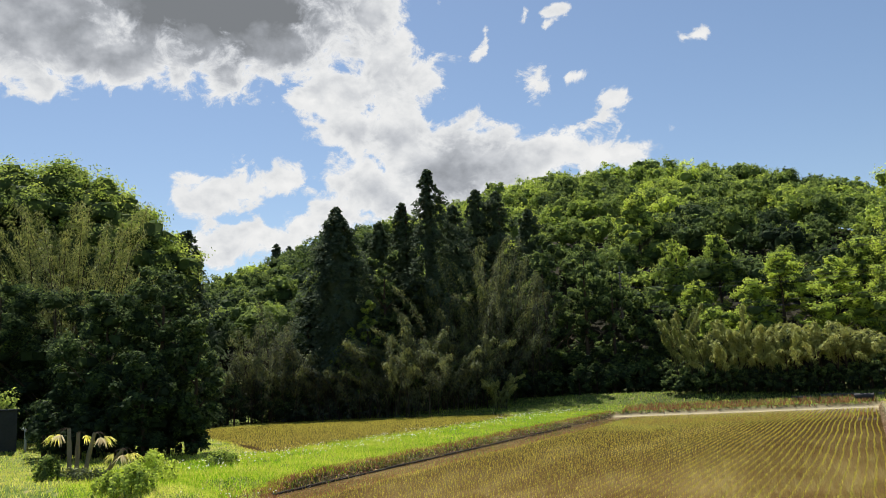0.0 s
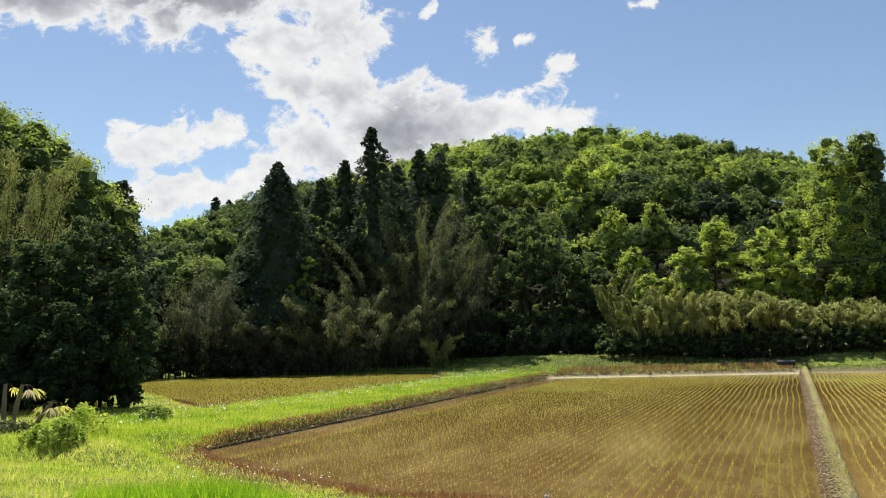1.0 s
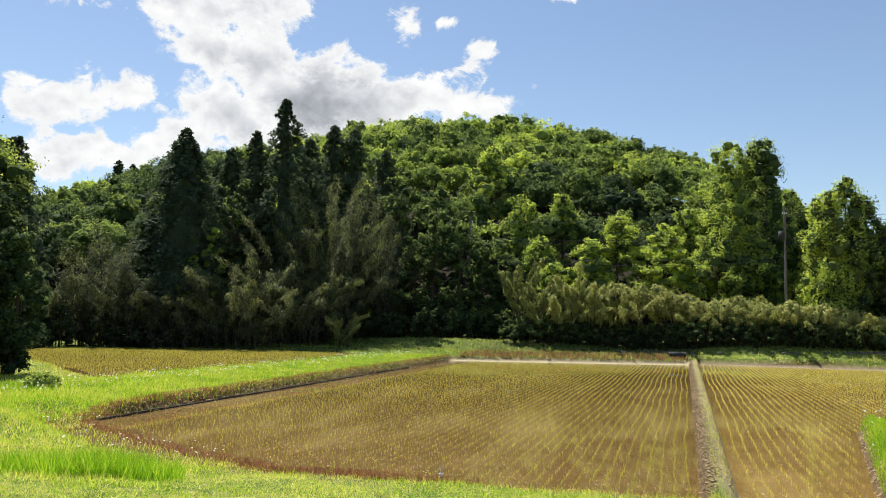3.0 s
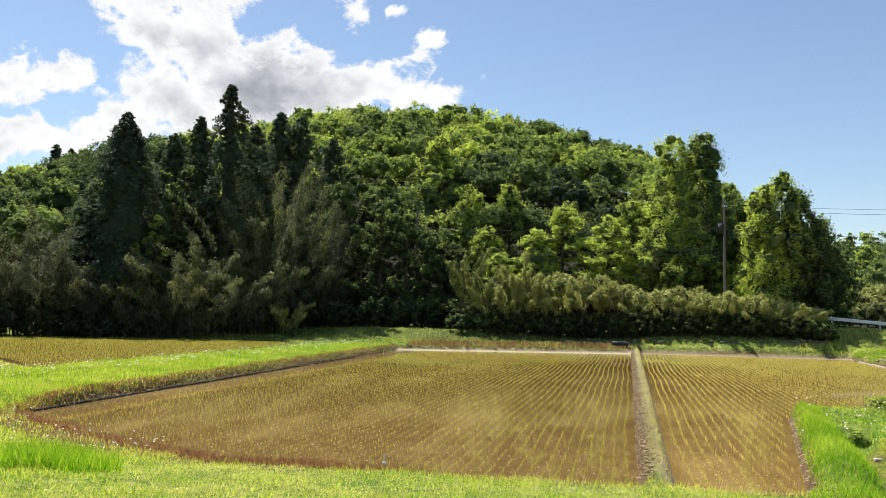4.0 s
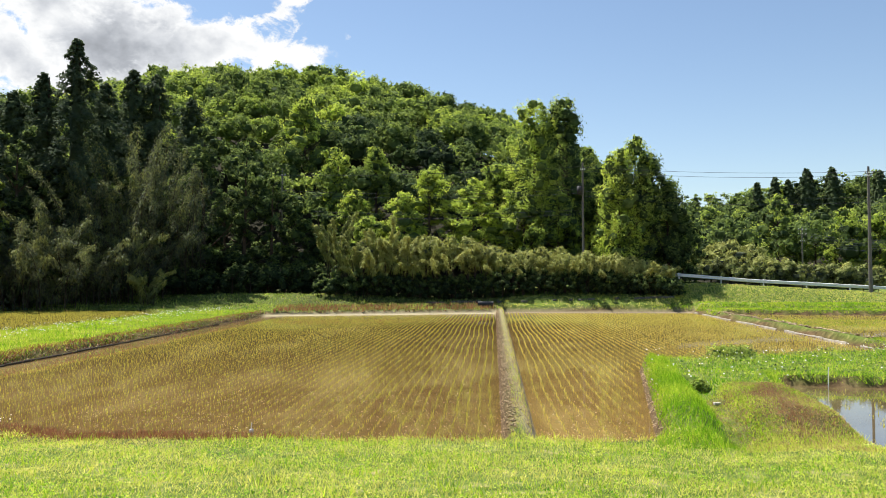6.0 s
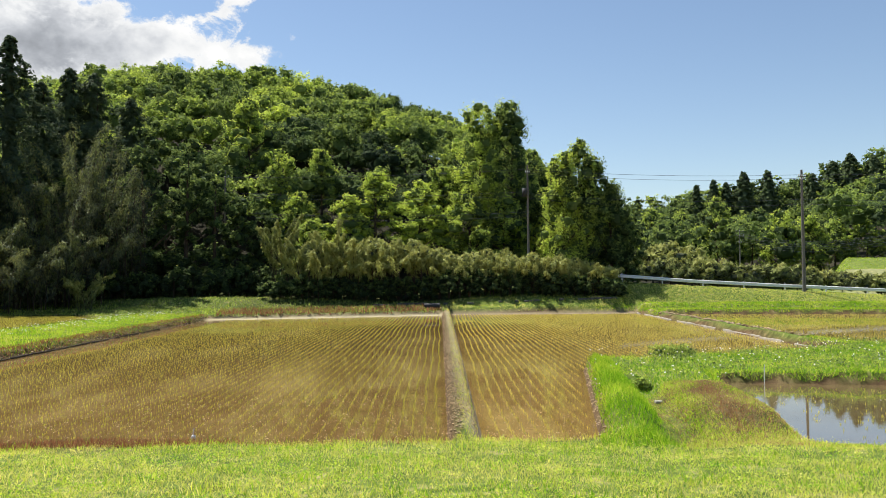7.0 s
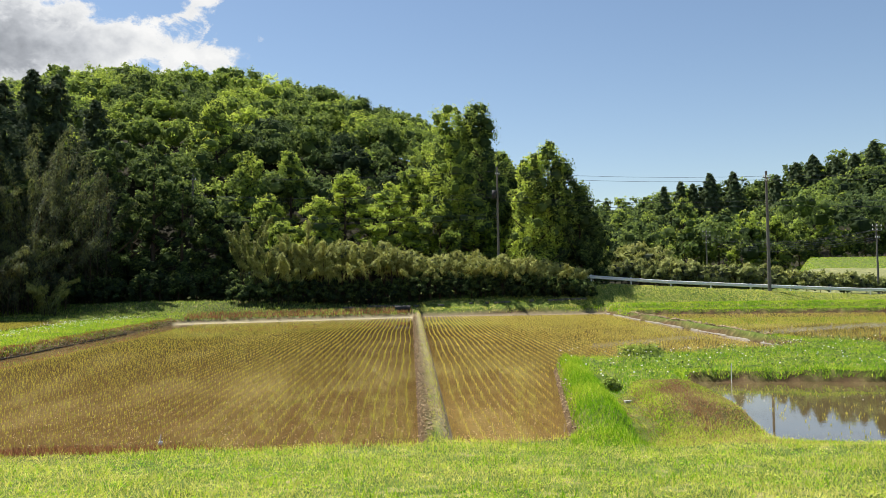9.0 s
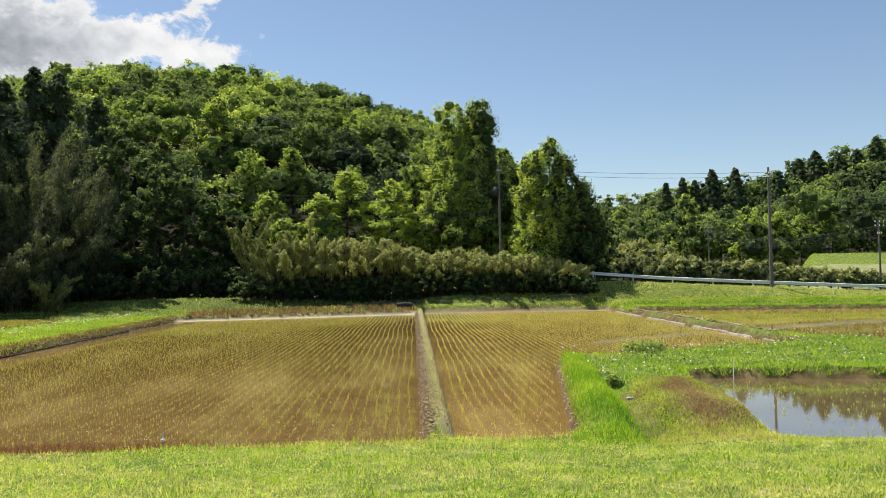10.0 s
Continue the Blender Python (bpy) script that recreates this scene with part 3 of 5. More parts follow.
def sprays(b, n, g, twigs, squash, rise):
    """Leaf places and facings on the twigs of each bough: ragged tufts of uneven size that stick out of it."""
    way = unit(g.normal(size=(len(b), twigs, 3)) + np.array([0, 0, rise]))
    mid = b[:, None, :3] + way * (b[:, None, 3:4] * g.uniform(0.55, 0.95, (len(b), twigs, 1))) * squash
    rad = b[:, None, 3] * g.uniform(0.22, 0.58, (len(b), twigs))
    pick = g.choice(len(b), n, p=b[:, 3] ** 2 / (b[:, 3] ** 2).sum())
    twig = g.integers(0, twigs, n)
    d = unit(g.normal(size=(n, 3)) + np.array([0, 0, rise]))
    c = mid[pick, twig] + d * (rad[pick, twig] * (0.35 + 0.75 * g.uniform(0, 1, n)))[:, None] * squash
    c += way[pick, twig] * (b[pick, 3] * 0.38 * g.uniform(0, 1, n) ** 4)[:, None]
    return c, unit(d * 0.5 + way[pick, twig] * 0.7 + g.normal(size=c.shape) * 0.45 + np.array([0, 0, 0.2]))


def broad_cards(r, hc, z0, n, g, count=14, column=False, droop=0.0, flat=0.85, bough=1.0):
    """Leaf sprays over the boughs of a broad crown: centres, facings and the boughs."""
    b = lumps(r, hc, z0, count, g, column, bough)
    squash = np.array([1.05, 1.05, flat])
    c, nr = sprays(b, n, g, 7, squash, 0.2 if flat > 0.75 else 0.6)
    c[:, 2] -= droop * g.uniform(0, 1, len(c)) ** 2
    deep = (np.linalg.norm((c[:, None] - b[None, :, :3]) / np.array([1.0, 1.0, flat / 0.85]), axis=2) < b[None, :, 3] * 0.66).any(1)
    return c[~deep], nr[~deep], b


def trunk_mesh(h, r0, g, limbs=5, spread=2.0, first=0.35):
    zs = np.linspace(-0.6, h, 8)
    px = np.cumsum(g.normal(0, 0.06, 8)) * h / 10
    py = np.cumsum(g.normal(0, 0.06, 8)) * h / 10
    stem = np.stack([px, py, zs], 1)
    prt = [tube(stem, r0 * np.linspace(1.15, 0.15, 8) ** 0.9)]
    for k in range(limbs):
        u = g.uniform(first, 0.85)
        p0 = np.array([np.interp(u * h, zs, px), np.interp(u * h, zs, py), u * h])
        th = g.uniform(0, 2 * np.pi)
        d = np.array([math.cos(th), math.sin(th), g.uniform(0.3, 0.9)])
        s = np.linspace(0, 1, 4)[:, None]
        prt.append(tube(p0 + d * s * spread * (1.1 - u) * 1.4 + np.array([0, 0, 0.3]) * s ** 2, r0 * 0.4 * np.linspace(1, 0.25, 4), 5))
    return fast_mesh("trunk", *joined(prt), BARK, True)


def broad_tree(name, az, dist, top, r, label, tone=0.35, low=0.25, n=1800, size=0.55, column=False, count=14, group="", mat=None, seed=0, group_cat="tree", sprawl=0.0, flat=0.85, core=0.84, bough=1.0):
    """A broad-leaved tree; top: height of its crown's top above the water's level; low: the share of its height that is bare."""
    g = np.random.default_rng(1000 + seed)
    x, y = at(az, dist)
    z = float(land(x, y))
    h = max(top - z, 0.4)
    t = thing(name, x, y, z, label, group_cat, group)
    z0, hc = h * low, h * (1 - low)
    part("trunk", trunk_mesh(h * (0.85 if h > 3 else 0.55), 0.012 * h + (0.06 if h > 3 else 0.02), g, 6 if h > 3 else 0, r * 0.9, max(low, 0.15)), t)
    fine = dist > 40
    c, nr, b = broad_cards(r, hc, z0, 2 * n if fine else n, g, count, column, sprawl, flat, bough)
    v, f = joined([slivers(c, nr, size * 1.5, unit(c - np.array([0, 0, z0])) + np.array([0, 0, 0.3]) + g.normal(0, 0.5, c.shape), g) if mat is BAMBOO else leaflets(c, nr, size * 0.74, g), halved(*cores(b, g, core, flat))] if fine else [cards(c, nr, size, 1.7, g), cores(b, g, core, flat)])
    # inner lumps toned dark for the shade between boughs
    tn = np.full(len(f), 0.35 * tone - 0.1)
    # leaves toned lighter higher up and facing up, as the sun lights them
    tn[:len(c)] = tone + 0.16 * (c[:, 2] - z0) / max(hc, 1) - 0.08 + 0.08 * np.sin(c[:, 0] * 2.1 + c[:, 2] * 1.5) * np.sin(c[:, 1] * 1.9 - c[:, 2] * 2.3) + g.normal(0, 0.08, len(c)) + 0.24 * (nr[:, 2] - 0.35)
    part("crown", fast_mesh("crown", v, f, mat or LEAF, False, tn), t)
    return t


def conifer(name, az, dist, top, r, label, tone=0.3, low=0.08, n=150, per=14, size=0.6, seed=0, ragged=0.25, power=0.85, group=""):
    g = np.random.default_rng(2000 + seed)
    x, y = at(az, dist)
    z = float(land(x, y))
    h = max(top - z, 2.0)
    t = thing(name, x, y, z, label, "tree", group)
    part("trunk", trunk_mesh(h * 0.98, 0.011 * h + 0.08, g, 0), t)
    cs, ns = [], []
    for k in range(n):
        u = low + (1 - low) * ((k + g.uniform()) / n) ** 0.9
        th = k * 2.39996 + g.normal(0, 0.2)
        reach = r * (1.0 - u) ** power * g.uniform(1 - ragged, 1 + 0.6 * ragged) * (1 + 0.5 * ragged * math.sin(50 * u + 2 * math.sin(th))) + 0.15
        s = g.uniform(0.3, 1.0, per) ** 0.6
        p = np.stack([math.cos(th) * reach * s, math.sin(th) * reach * s, u * h + 0.10 * reach * s - 0.28 * reach * s ** 2], 1)
        p += g.normal(0, 0.08 + 0.045 * reach, p.shape)
        cs.append(p)
        ns.append(np.stack([math.cos(th) * np.ones(per) * 0.55, math.sin(th) * np.ones(per) * 0.55, np.ones(per) * 0.8], 1) + g.normal(0, 0.4, p.shape))
    c, nr = np.concatenate(cs), np.concatenate(ns)
    s = np.linspace(0, 1, 14)
    v, f = joined([leaflets(c, nr, size, g), halved(*tube(np.stack([0 * s, 0 * s, h * (low + (0.97 - low) * s)], 1), max(0.62 - 0.62 * ragged, 0.2) * r * (1.002 - (low + (0.97 - low) * s)) ** power * (1 + 0.22 * np.sin(np.arange(14) * 2.4)), 9))])
    tn = np.full(len(f), tone - 0.05)
    tn[:len(c)] = tone + g.normal(0, 0.10, len(c))
    part("crown", fast_mesh("crown", v, f, NEEDLE, False, tn), t)
    return t


def bamboo(name, az, dist, top, r, label, tone=0.35, culms=16, per=90, size=0.5, arch=0.35, seed=0, group="bamboo at the foot of the hill", low=0.2):
    g = np.random.default_rng(3000 + seed)
    x, y = at(az, dist)
    z = float(land(x, y))
    h = max(top - z, 1.5) * 1.06
    t = thing(name, x, y, z, label, "bamboo", group)
    cs, ns, tn, al = [], [], [], []
    for k in range(culms):
        th, rho = k * 2.39996, r * 0.85 * math.sqrt((k + 0.5) / culms)
        hk, lean = h * g.uniform(0.6, 1.0), arch * h * g.uniform(0.5, 1.1)
        th2 = th + g.normal(0, 0.7)
        s = np.linspace(0, 1, 7)
        p = np.stack([rho * math.cos(th) + math.cos(th2) * lean * s ** 2.4, rho * math.sin(th) + math.sin(th2) * lean * s ** 2.4,
                      hk * (s - 0.30 * arch * s ** 4) - 0.3 * (s < 0.01)], 1)
        part("culm", fast_mesh("culm", *tube(p, np.linspace(0.05, 0.012, 7), 5), BARK, True), t)
        u = low + (1 - low) * g.uniform(0, 1, per) ** 0.6
        q = np.stack([np.interp(u, s, p[:, i]) for i in range(3)], 1)
        # sprays hang in tufts from the culm's nodes
        tuft = g.normal(0, 1, (9, 3)) * np.array([0.34, 0.34, 0.2]) * max(r, 1.2) * 0.42
        pick = np.minimum((u * 9).astype(int), 8)
        off = tuft[pick] * np.sin(np.pi * np.clip(u, 0.1, 0.93))[:, None] + g.normal(0, 1, (per, 3)) * np.array([0.22, 0.22, 0.16]) * max(r, 1.2) * 0.36
        off[:, 2] -= 0.25 * np.linalg.norm(off[:, :2], axis=1)
        al.append(unit(off) + np.array([0, 0, -0.7]) + g.normal(0, 0.3, (per, 3)))
        cs.append(q + off)
        ns.append(unit(off) * 0.8 + np.array([0, 0, 0.5]) + g.normal(0, 0.45, (per, 3)))
        # leaves toned lighter towards the culm tips, for sunlight on the tops only
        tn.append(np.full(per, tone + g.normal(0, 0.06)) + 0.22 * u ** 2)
    c, nr = np.concatenate(cs), np.concatenate(ns)
    c[:, 2] = np.maximum(c[:, 2], 0.1)
    v, f = slivers(c, nr, size, np.concatenate(al), g)
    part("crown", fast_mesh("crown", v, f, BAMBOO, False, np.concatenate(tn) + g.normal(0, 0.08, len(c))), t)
    return t


def up(el, dist):
    return EYE_Z + dist * math.tan(radians(el))


def dome_cards(n, g, count=24):
    """Leaf sprays of a rounded crown of unit radius made of many small boughs."""
    d = unit(g.normal(size=(count, 3)))
    d[:, 2] = np.abs(d[:, 2]) * 1.1 - 0.22
    b = np.concatenate([d * g.uniform(0.52, 0.82, (count, 1)), g.uniform(0.20, 0.40, (count, 1))], 1)
    b = np.concatenate([b, [[0.0, 0.0, -0.1, 0.66]]])
    c, nr = sprays(b, n, g, 5, np.ones(3), 0.35)
    deep = (np.linalg.norm(c[:, None] - b[None, :, :3], axis=2) < b[None, :, 3] * 0.68).any(1) | (c[:, 2] < -0.42)
    return c[~deep], nr[~deep], b


# ---- woods on the hill: one mass of many crowns ----
def woods(name, spots, mat, label, n=620, size=0.62, kinds=10, seed=1, core=0.88):
    """spots: x, y, z of the ground, radius, height, tone."""
    g = np.random.default_rng(seed)
    protos = [dome_cards(n, g, int(g.integers(14, 24))) for _ in range(kinds)]
    V, F, T, k = [], [], [], 0
    for i, (x, y, z, r, h, tn) in enumerate(spots):
        c, nr, b = protos[i % kinds]
        th = g.uniform(0, 6.28)
        m = np.array([[math.cos(th), -math.sin(th), 0], [math.sin(th), math.cos(th), 0], [0, 0, 1]])
        q = (c @ m.T) * np.array([r, r, r * 0.92]) + np.array([x, y, z + h - r * 0.9])
        b2 = b.copy()
        b2[:, :3] = (b[:, :3] @ m.T) * np.array([r, r, r * 0.92]) + np.array([x, y, z + h - r * 0.9])
        b2[:, 3] *= r
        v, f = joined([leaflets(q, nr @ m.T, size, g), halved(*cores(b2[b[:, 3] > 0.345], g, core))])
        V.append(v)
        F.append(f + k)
        # sun and shade in the tone: lighter crown tops, dark inner lumps
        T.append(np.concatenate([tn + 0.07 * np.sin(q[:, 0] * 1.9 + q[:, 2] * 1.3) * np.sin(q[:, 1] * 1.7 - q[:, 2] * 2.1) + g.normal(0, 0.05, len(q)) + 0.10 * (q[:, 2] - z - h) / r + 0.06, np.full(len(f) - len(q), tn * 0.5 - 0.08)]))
        k += len(v)
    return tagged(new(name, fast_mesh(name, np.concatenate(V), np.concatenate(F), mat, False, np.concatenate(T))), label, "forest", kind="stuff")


def scatter(a0, a1, near, far, step, g):
    """Places spread over a sector of the hill, no two closer than a step."""
    out = []
    tries = int(radians(a1 - a0) * (far ** 2 - near ** 2) / 2 / step ** 2 * 6)
    cell = {}
    for _ in range(tries):
        a, d = g.uniform(a0, a1), math.sqrt(g.uniform(near ** 2, far ** 2))
        x, y = at(a, d)
        i, j = int(x // step), int(y // step)
        if any((x - p) ** 2 + (y - q) ** 2 < step ** 2 for u in (i - 1, i, i + 1) for v in (j - 1, j, j + 1) for p, q in cell.get((u, v), ())):
            continue
        cell.setdefault((i, j), []).append((x, y))
        out.append((x, y, a, d))
    return out


_g = np.random.default_rng(5)
_spots = []
for x, y, a, d in scatter(-47, 13, 104, 208, 4.1, _g):
    z = float(land(x, y))
    ridge = float(np.interp(a, RIDGE[:, 0], RIDGE[:, 1]))
    if d > ridge + 9 or z < 3:
        continue
    tn = _g.choice([0.17, 0.29, 0.40, 0.54, 0.78], p=[0.14, 0.27, 0.30, 0.2, 0.09])
    tn += 0.10 * math.sin(x * 0.09 + 1.7 * math.sin(y * 0.05)) * math.sin(y * 0.11 + 0.6)
    # crowns to the left and at the foot toned darker, for shaded woods
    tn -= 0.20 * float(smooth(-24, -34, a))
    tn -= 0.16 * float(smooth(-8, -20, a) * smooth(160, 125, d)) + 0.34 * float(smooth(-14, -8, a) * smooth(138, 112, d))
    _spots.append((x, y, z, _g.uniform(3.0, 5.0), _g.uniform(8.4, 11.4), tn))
    if d > ridge - 9:
        _spots.append((x + 1.6, y - 1.8, z, 3.4, 5.4, tn - 0.15))
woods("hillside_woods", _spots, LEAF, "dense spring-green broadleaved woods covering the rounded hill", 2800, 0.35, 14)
_spots = []
for x, y, a, d in scatter(12, 37, 165, 320, 8.0, _g):
    z = float(land(x, y))
    _spots.append((x, y, z, _g.uniform(4.5, 6.5), _g.uniform(12, 16), _g.choice([0.08, 0.16, 0.26, 0.42])))
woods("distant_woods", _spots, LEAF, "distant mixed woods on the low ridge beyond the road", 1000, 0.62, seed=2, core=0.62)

# ---- trees that stand out ----
for k, (a, e, d, r, tn, rag, pw, n, lb) in enumerate([
        (-34.4, 12.7, 95, 9.2, 0.14, 0.2, 0.78, 380, "tall dark conical cypress standing among the bamboo"), (-27.75, 15.2, 97, 6.6, 0.24, 0.75, 0.72, 280, "tallest dark cedar with ragged tiers above the wood"),
        (-29.7, 12.9, 100, 4.8, 0.28, 0.5, 0.68, 190, "dark cedar beside the tallest one"), (-24.35, 13.6, 106, 4.6, 0.26, 0.6, 0.55, 190, "dark cedar on the slope of the hill"),
        (-22.9, 13.4, 106, 4.6, 0.26, 0.6, 0.55, 190, "dark cedar with a blunt top on the slope"), (-26.0, 12.6, 102, 4.6, 0.26, 0.6, 0.6, 190, "dark cedar half hidden in the wood"),
        (-31.4, 11.6, 101, 4.8, 0.28, 0.5, 0.62, 190, "dark cedar between the cypress and the tall ones"), (-20.6, 12.0, 108, 4.6, 0.30, 0.5, 0.6, 170, "dark cedar on the slope of the hill"),
        (-44.8, 11.1, 92, 4.4, 0.16, 0.4, 0.45, 190, "dark rounded cedar at the edge of the valley"), (-38.6, 10.2, 185, 2.4, 0.15, 0.3, 0.5, 70, "small far cedar on the skyline"), (-37.7, 10.0, 185, 2.2, 0.15, 0.3, 0.5, 70, "small far cedar on the skyline")]):
    conifer("cypress_tree" if k == 0 else "cedar_tree", a, d, up(e, d), r, lb, tn, 0.03, n, 60 if d < 150 else 16, 0.33 if d < 150 else 0.7, 1 + k, rag, pw)
# low leaf tones stand for the shade on this edge of the wood
for k, (a, e, r, tn) in enumerate([(-19.6, 10.7, 3.4, 0.10), (-17.0, 9.9, 3.0, 0.06), (-21.2, 7.2, 4.2, 0.06), (-15.2, 7.6, 3.0, 0.10), (-13.6, 6.0, 3.0, 0.06), (-18.3, 6.2, 3.6, 0.03), (-31.2, 9.5, 3.2, 0.1),
                                   (-36.5, 7.0, 3.6, 0.05), (-12.0, 5.2, 3.0, 0.06), (-22.8, 5.0, 3.6, 0.03), (-25.8, 7.0, 3.4, 0.06), (-29.5, 7.6, 3.4, 0.08)]):
    broad_tree("forest_tree", a, 94 + (k % 3) * 1.5, up(e, 95), r, "tree at the wood's edge, leaves toned dark for the shade", tn, 0.0, 4200, 0.36, True, 22, "trees along the wood's edge", None, 10 + k)
for k, (a, e, d, r, tn, lb) in enumerate([
        (-12.9, 12.7, 118, 4.4, 0.84, "yellow-green crown standing out on the hill"), (-10.7, 9.3, 104, 3.0, 0.52, "light green leafy tree on the hill"), (-7.9, 9.4, 106, 3.0, 0.45, "tall leafy tree with pale tips"),
        (-4.05, 8.0, 100, 3.9, 0.66, "bright green tree with layered boughs"), (-0.9, 7.3, 98, 4.2, 0.70, "bright green tree with layered boughs"), (0.8, 8.2, 104, 3.2, 0.48, "leafy tree with pale blossom on top"),
        (2.6, 6.8, 98, 3.8, 0.52, "leafy green tree behind the hedge"), (-6.0, 6.2, 98, 3.4, 0.48, "leafy green tree behind the hedge"), (-9.4, 6.4, 98, 3.0, 0.40, "leafy green tree at the shade's edge"),
        (5.0, 6.0, 98, 3.6, 0.45, "leafy green tree behind the hedge"), (8.2, 5.0, 100, 2.6, 0.75, "small bright green tree by the pole"), (7.1, 9.2, 112, 3.6, 0.40, "round leafy tree behind the pole"),
        (8.3, 7.6, 116, 3.6, 0.38, "round leafy tree on the hill's shoulder"), (-8.6, 4.4, 94, 3.0, 0.35, "small leafy tree in the undergrowth")]):
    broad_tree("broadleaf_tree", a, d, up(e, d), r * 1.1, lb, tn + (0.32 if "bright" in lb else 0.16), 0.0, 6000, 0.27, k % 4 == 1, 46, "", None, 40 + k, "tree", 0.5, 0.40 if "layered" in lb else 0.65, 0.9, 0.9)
# each pair: bright tone for the sunlit left side, dark for the shaded right
for a, d, e, r, tn, n, seed, lb in [
        (3.4, 100, 12.6, 4.3, 0.84, 10000, 70, "tall tree overgrown with bright climbing vines"), (5.3, 102, 12.7, 5.4, 0.46, 11000, 71, "tall ragged vine-clad tree, toned dark as the shaded side"),
        (9.2, 89.5, 9.2, 3.4, 0.88, 9000, 72, "tall tree wrapped in sunlit vines by the road"), (10.3, 91, 9.9, 3.7, 0.62, 9000, 75, "tall ragged tree with vines up to its top")]:
    broad_tree("vine_tree", a, d, up(e, d), r, lb, tn, 0.02, n, 0.25, True, 64, "", None, seed, "tree", 1.2, 0.95, 0.74, 1.0)
# dark tone stands for the vine-clad tree's shaded right side
for a, d, e, r, seed, lb in [(11.3, 92, 8.7, 3.3, 76, "leafy tree toned dark as the vine-clad one's shaded side"), (12.5, 92, 6.8, 3.0, 73, "dark leafy tree beside the vine-clad one"), (13.4, 94, 4.6, 2.2, 74, "dark leafy tree at the bend of the road")]:
    broad_tree("broadleaf_tree", a, d, up(e, d), r, lb, 0.16, 0.02, 4600, 0.28, False, 40, "", None, seed, "tree", 0.4, 0.85, 0.9, 0.9)
# bamboo
PLUMES = [(-23.7, 10.7, 94, 2.8, 0.13, 0.18), (-25.2, 9.2, 93, 2.8, 0.11, 0.2), (-22.2, 9.4, 93, 2.8, 0.09, 0.2), (-24.5, 7.2, 91, 3, 0.11, 0.3), (-21, 7.4, 92, 2.6, 0.05, 0.25), (-26.8, 7.6, 92, 2.8, 0.09, 0.3), (-38.8, 6.2, 94, 3.6, 0.03, 0.3), (-37, 5, 93, 3, 0.03, 0.3), (-41.4, 3.1, 92, 3, 0.09, 0.15), (-39.4, 3.2, 92, 3, 0.09, 0.15)]
THICKET = [(-43.2, 2.9, 91, 3, 0.05, 0.15), (-37.2, 3, 91, 3, 0.05, 0.3), (-31.6, 4.2, 89, 3, 0.13, 0.6), (-29.6, 3, 88, 3.2, 0.15, 0.7), (-27.6, 3.2, 89, 3.2, 0.15, 0.7), (-25.6, 3.8, 89, 3.2, 0.11, 0.6), (-28.4, 5.2, 91, 3, 0.13, 0.5), (-33.6, 2.2, 89, 3, 0.07, 0.5), (-23.6, 4.6, 90, 3, 0.07, 0.5)]
ARCHING = [(-30.6, 5.8, 92, 2.8, 0.09, 0.5), (-35.6, 3.6, 90, 3, 0.03, 0.4), (-23.3, 0.9, 86, 0.8, 0.38, 0.5), (-10.8, 4.7, 87, 1.0, 0.20, 0.2), (-9.6, 3.0, 86, 1.3, 0.28, 0.3), (-7.4, 4.5, 86, 1.5, 0.54, 0.2), (-6, 3.3, 86, 1.9, 0.58, 0.35), (-4.6, 2.7, 86, 2.0, 0.56, 0.45), (-8.4, 2.4, 85, 1.8, 0.50, 0.45)]
# low tones left of -12 degrees stand for the wood's shade
for k, (a, e, d, r, tn, ar) in enumerate(PLUMES + THICKET + ARCHING):
    bamboo("bamboo_clump", a, d, up(e, d), r, "arching grey-green bamboo clump at the foot of the hill" if ar > 0.45 else "feathery bamboo clump at the foot of the hill", (tn + 0.04 if a < -33 else tn + (0.05 if ar > 0.45 else 0.0)) if a < -12 else tn + 0.20, 15, 560, 0.30, ar, k, "bamboo at the foot of the hill", 0.08 if a < -12 else 0.5)
# row of shrubs added, coloured dark for the shade under the wood
for k in range(30):
    a = -44.0 + 34.5 * k / 29
    broad_tree("shade_dark_shrub", a, 90.5 + _g.normal(0, 0.5), up(0.9 + _g.normal(0, 0.35), 90), 2.1, "undergrowth toned dark for the shade at the wood's foot", 0.0, 0.0, 800, 0.32, False, 12, "undergrowth along the wood", None, 740 + k, "shrub")
# climbing vines lit by the sun
for k, (a, e, r) in enumerate([(-32.4, 6.3, 1.9), (-33.6, 4.4, 1.6), (-34.5, 3.1, 1.6)]):
    broad_tree("vine_thicket", a, 91, up(e, 91), r, "bright green vines climbing over a small tree", 0.5, 0.0, 1500, 0.45, False, 14, "", None, 90 + k, "shrub")
# hedge along the road: top toned bright as sunlit, front shrubs dark as shaded
TOP_AZ, TOP_EL = [-11, -9.4, -4.7, -1.9, 1.2, 5.3, 7.3, 11.2, 12.8], [1.1, 2.2, 3.1, 2.8, 1.8, 1.9, 1.5, 1.2, 0.8]
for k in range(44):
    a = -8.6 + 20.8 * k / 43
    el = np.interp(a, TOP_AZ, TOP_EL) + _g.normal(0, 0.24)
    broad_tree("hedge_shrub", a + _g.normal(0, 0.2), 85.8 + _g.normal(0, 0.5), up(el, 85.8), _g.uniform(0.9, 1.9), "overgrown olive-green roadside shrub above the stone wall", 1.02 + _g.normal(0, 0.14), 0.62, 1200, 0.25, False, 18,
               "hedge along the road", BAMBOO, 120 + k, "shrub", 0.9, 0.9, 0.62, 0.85)
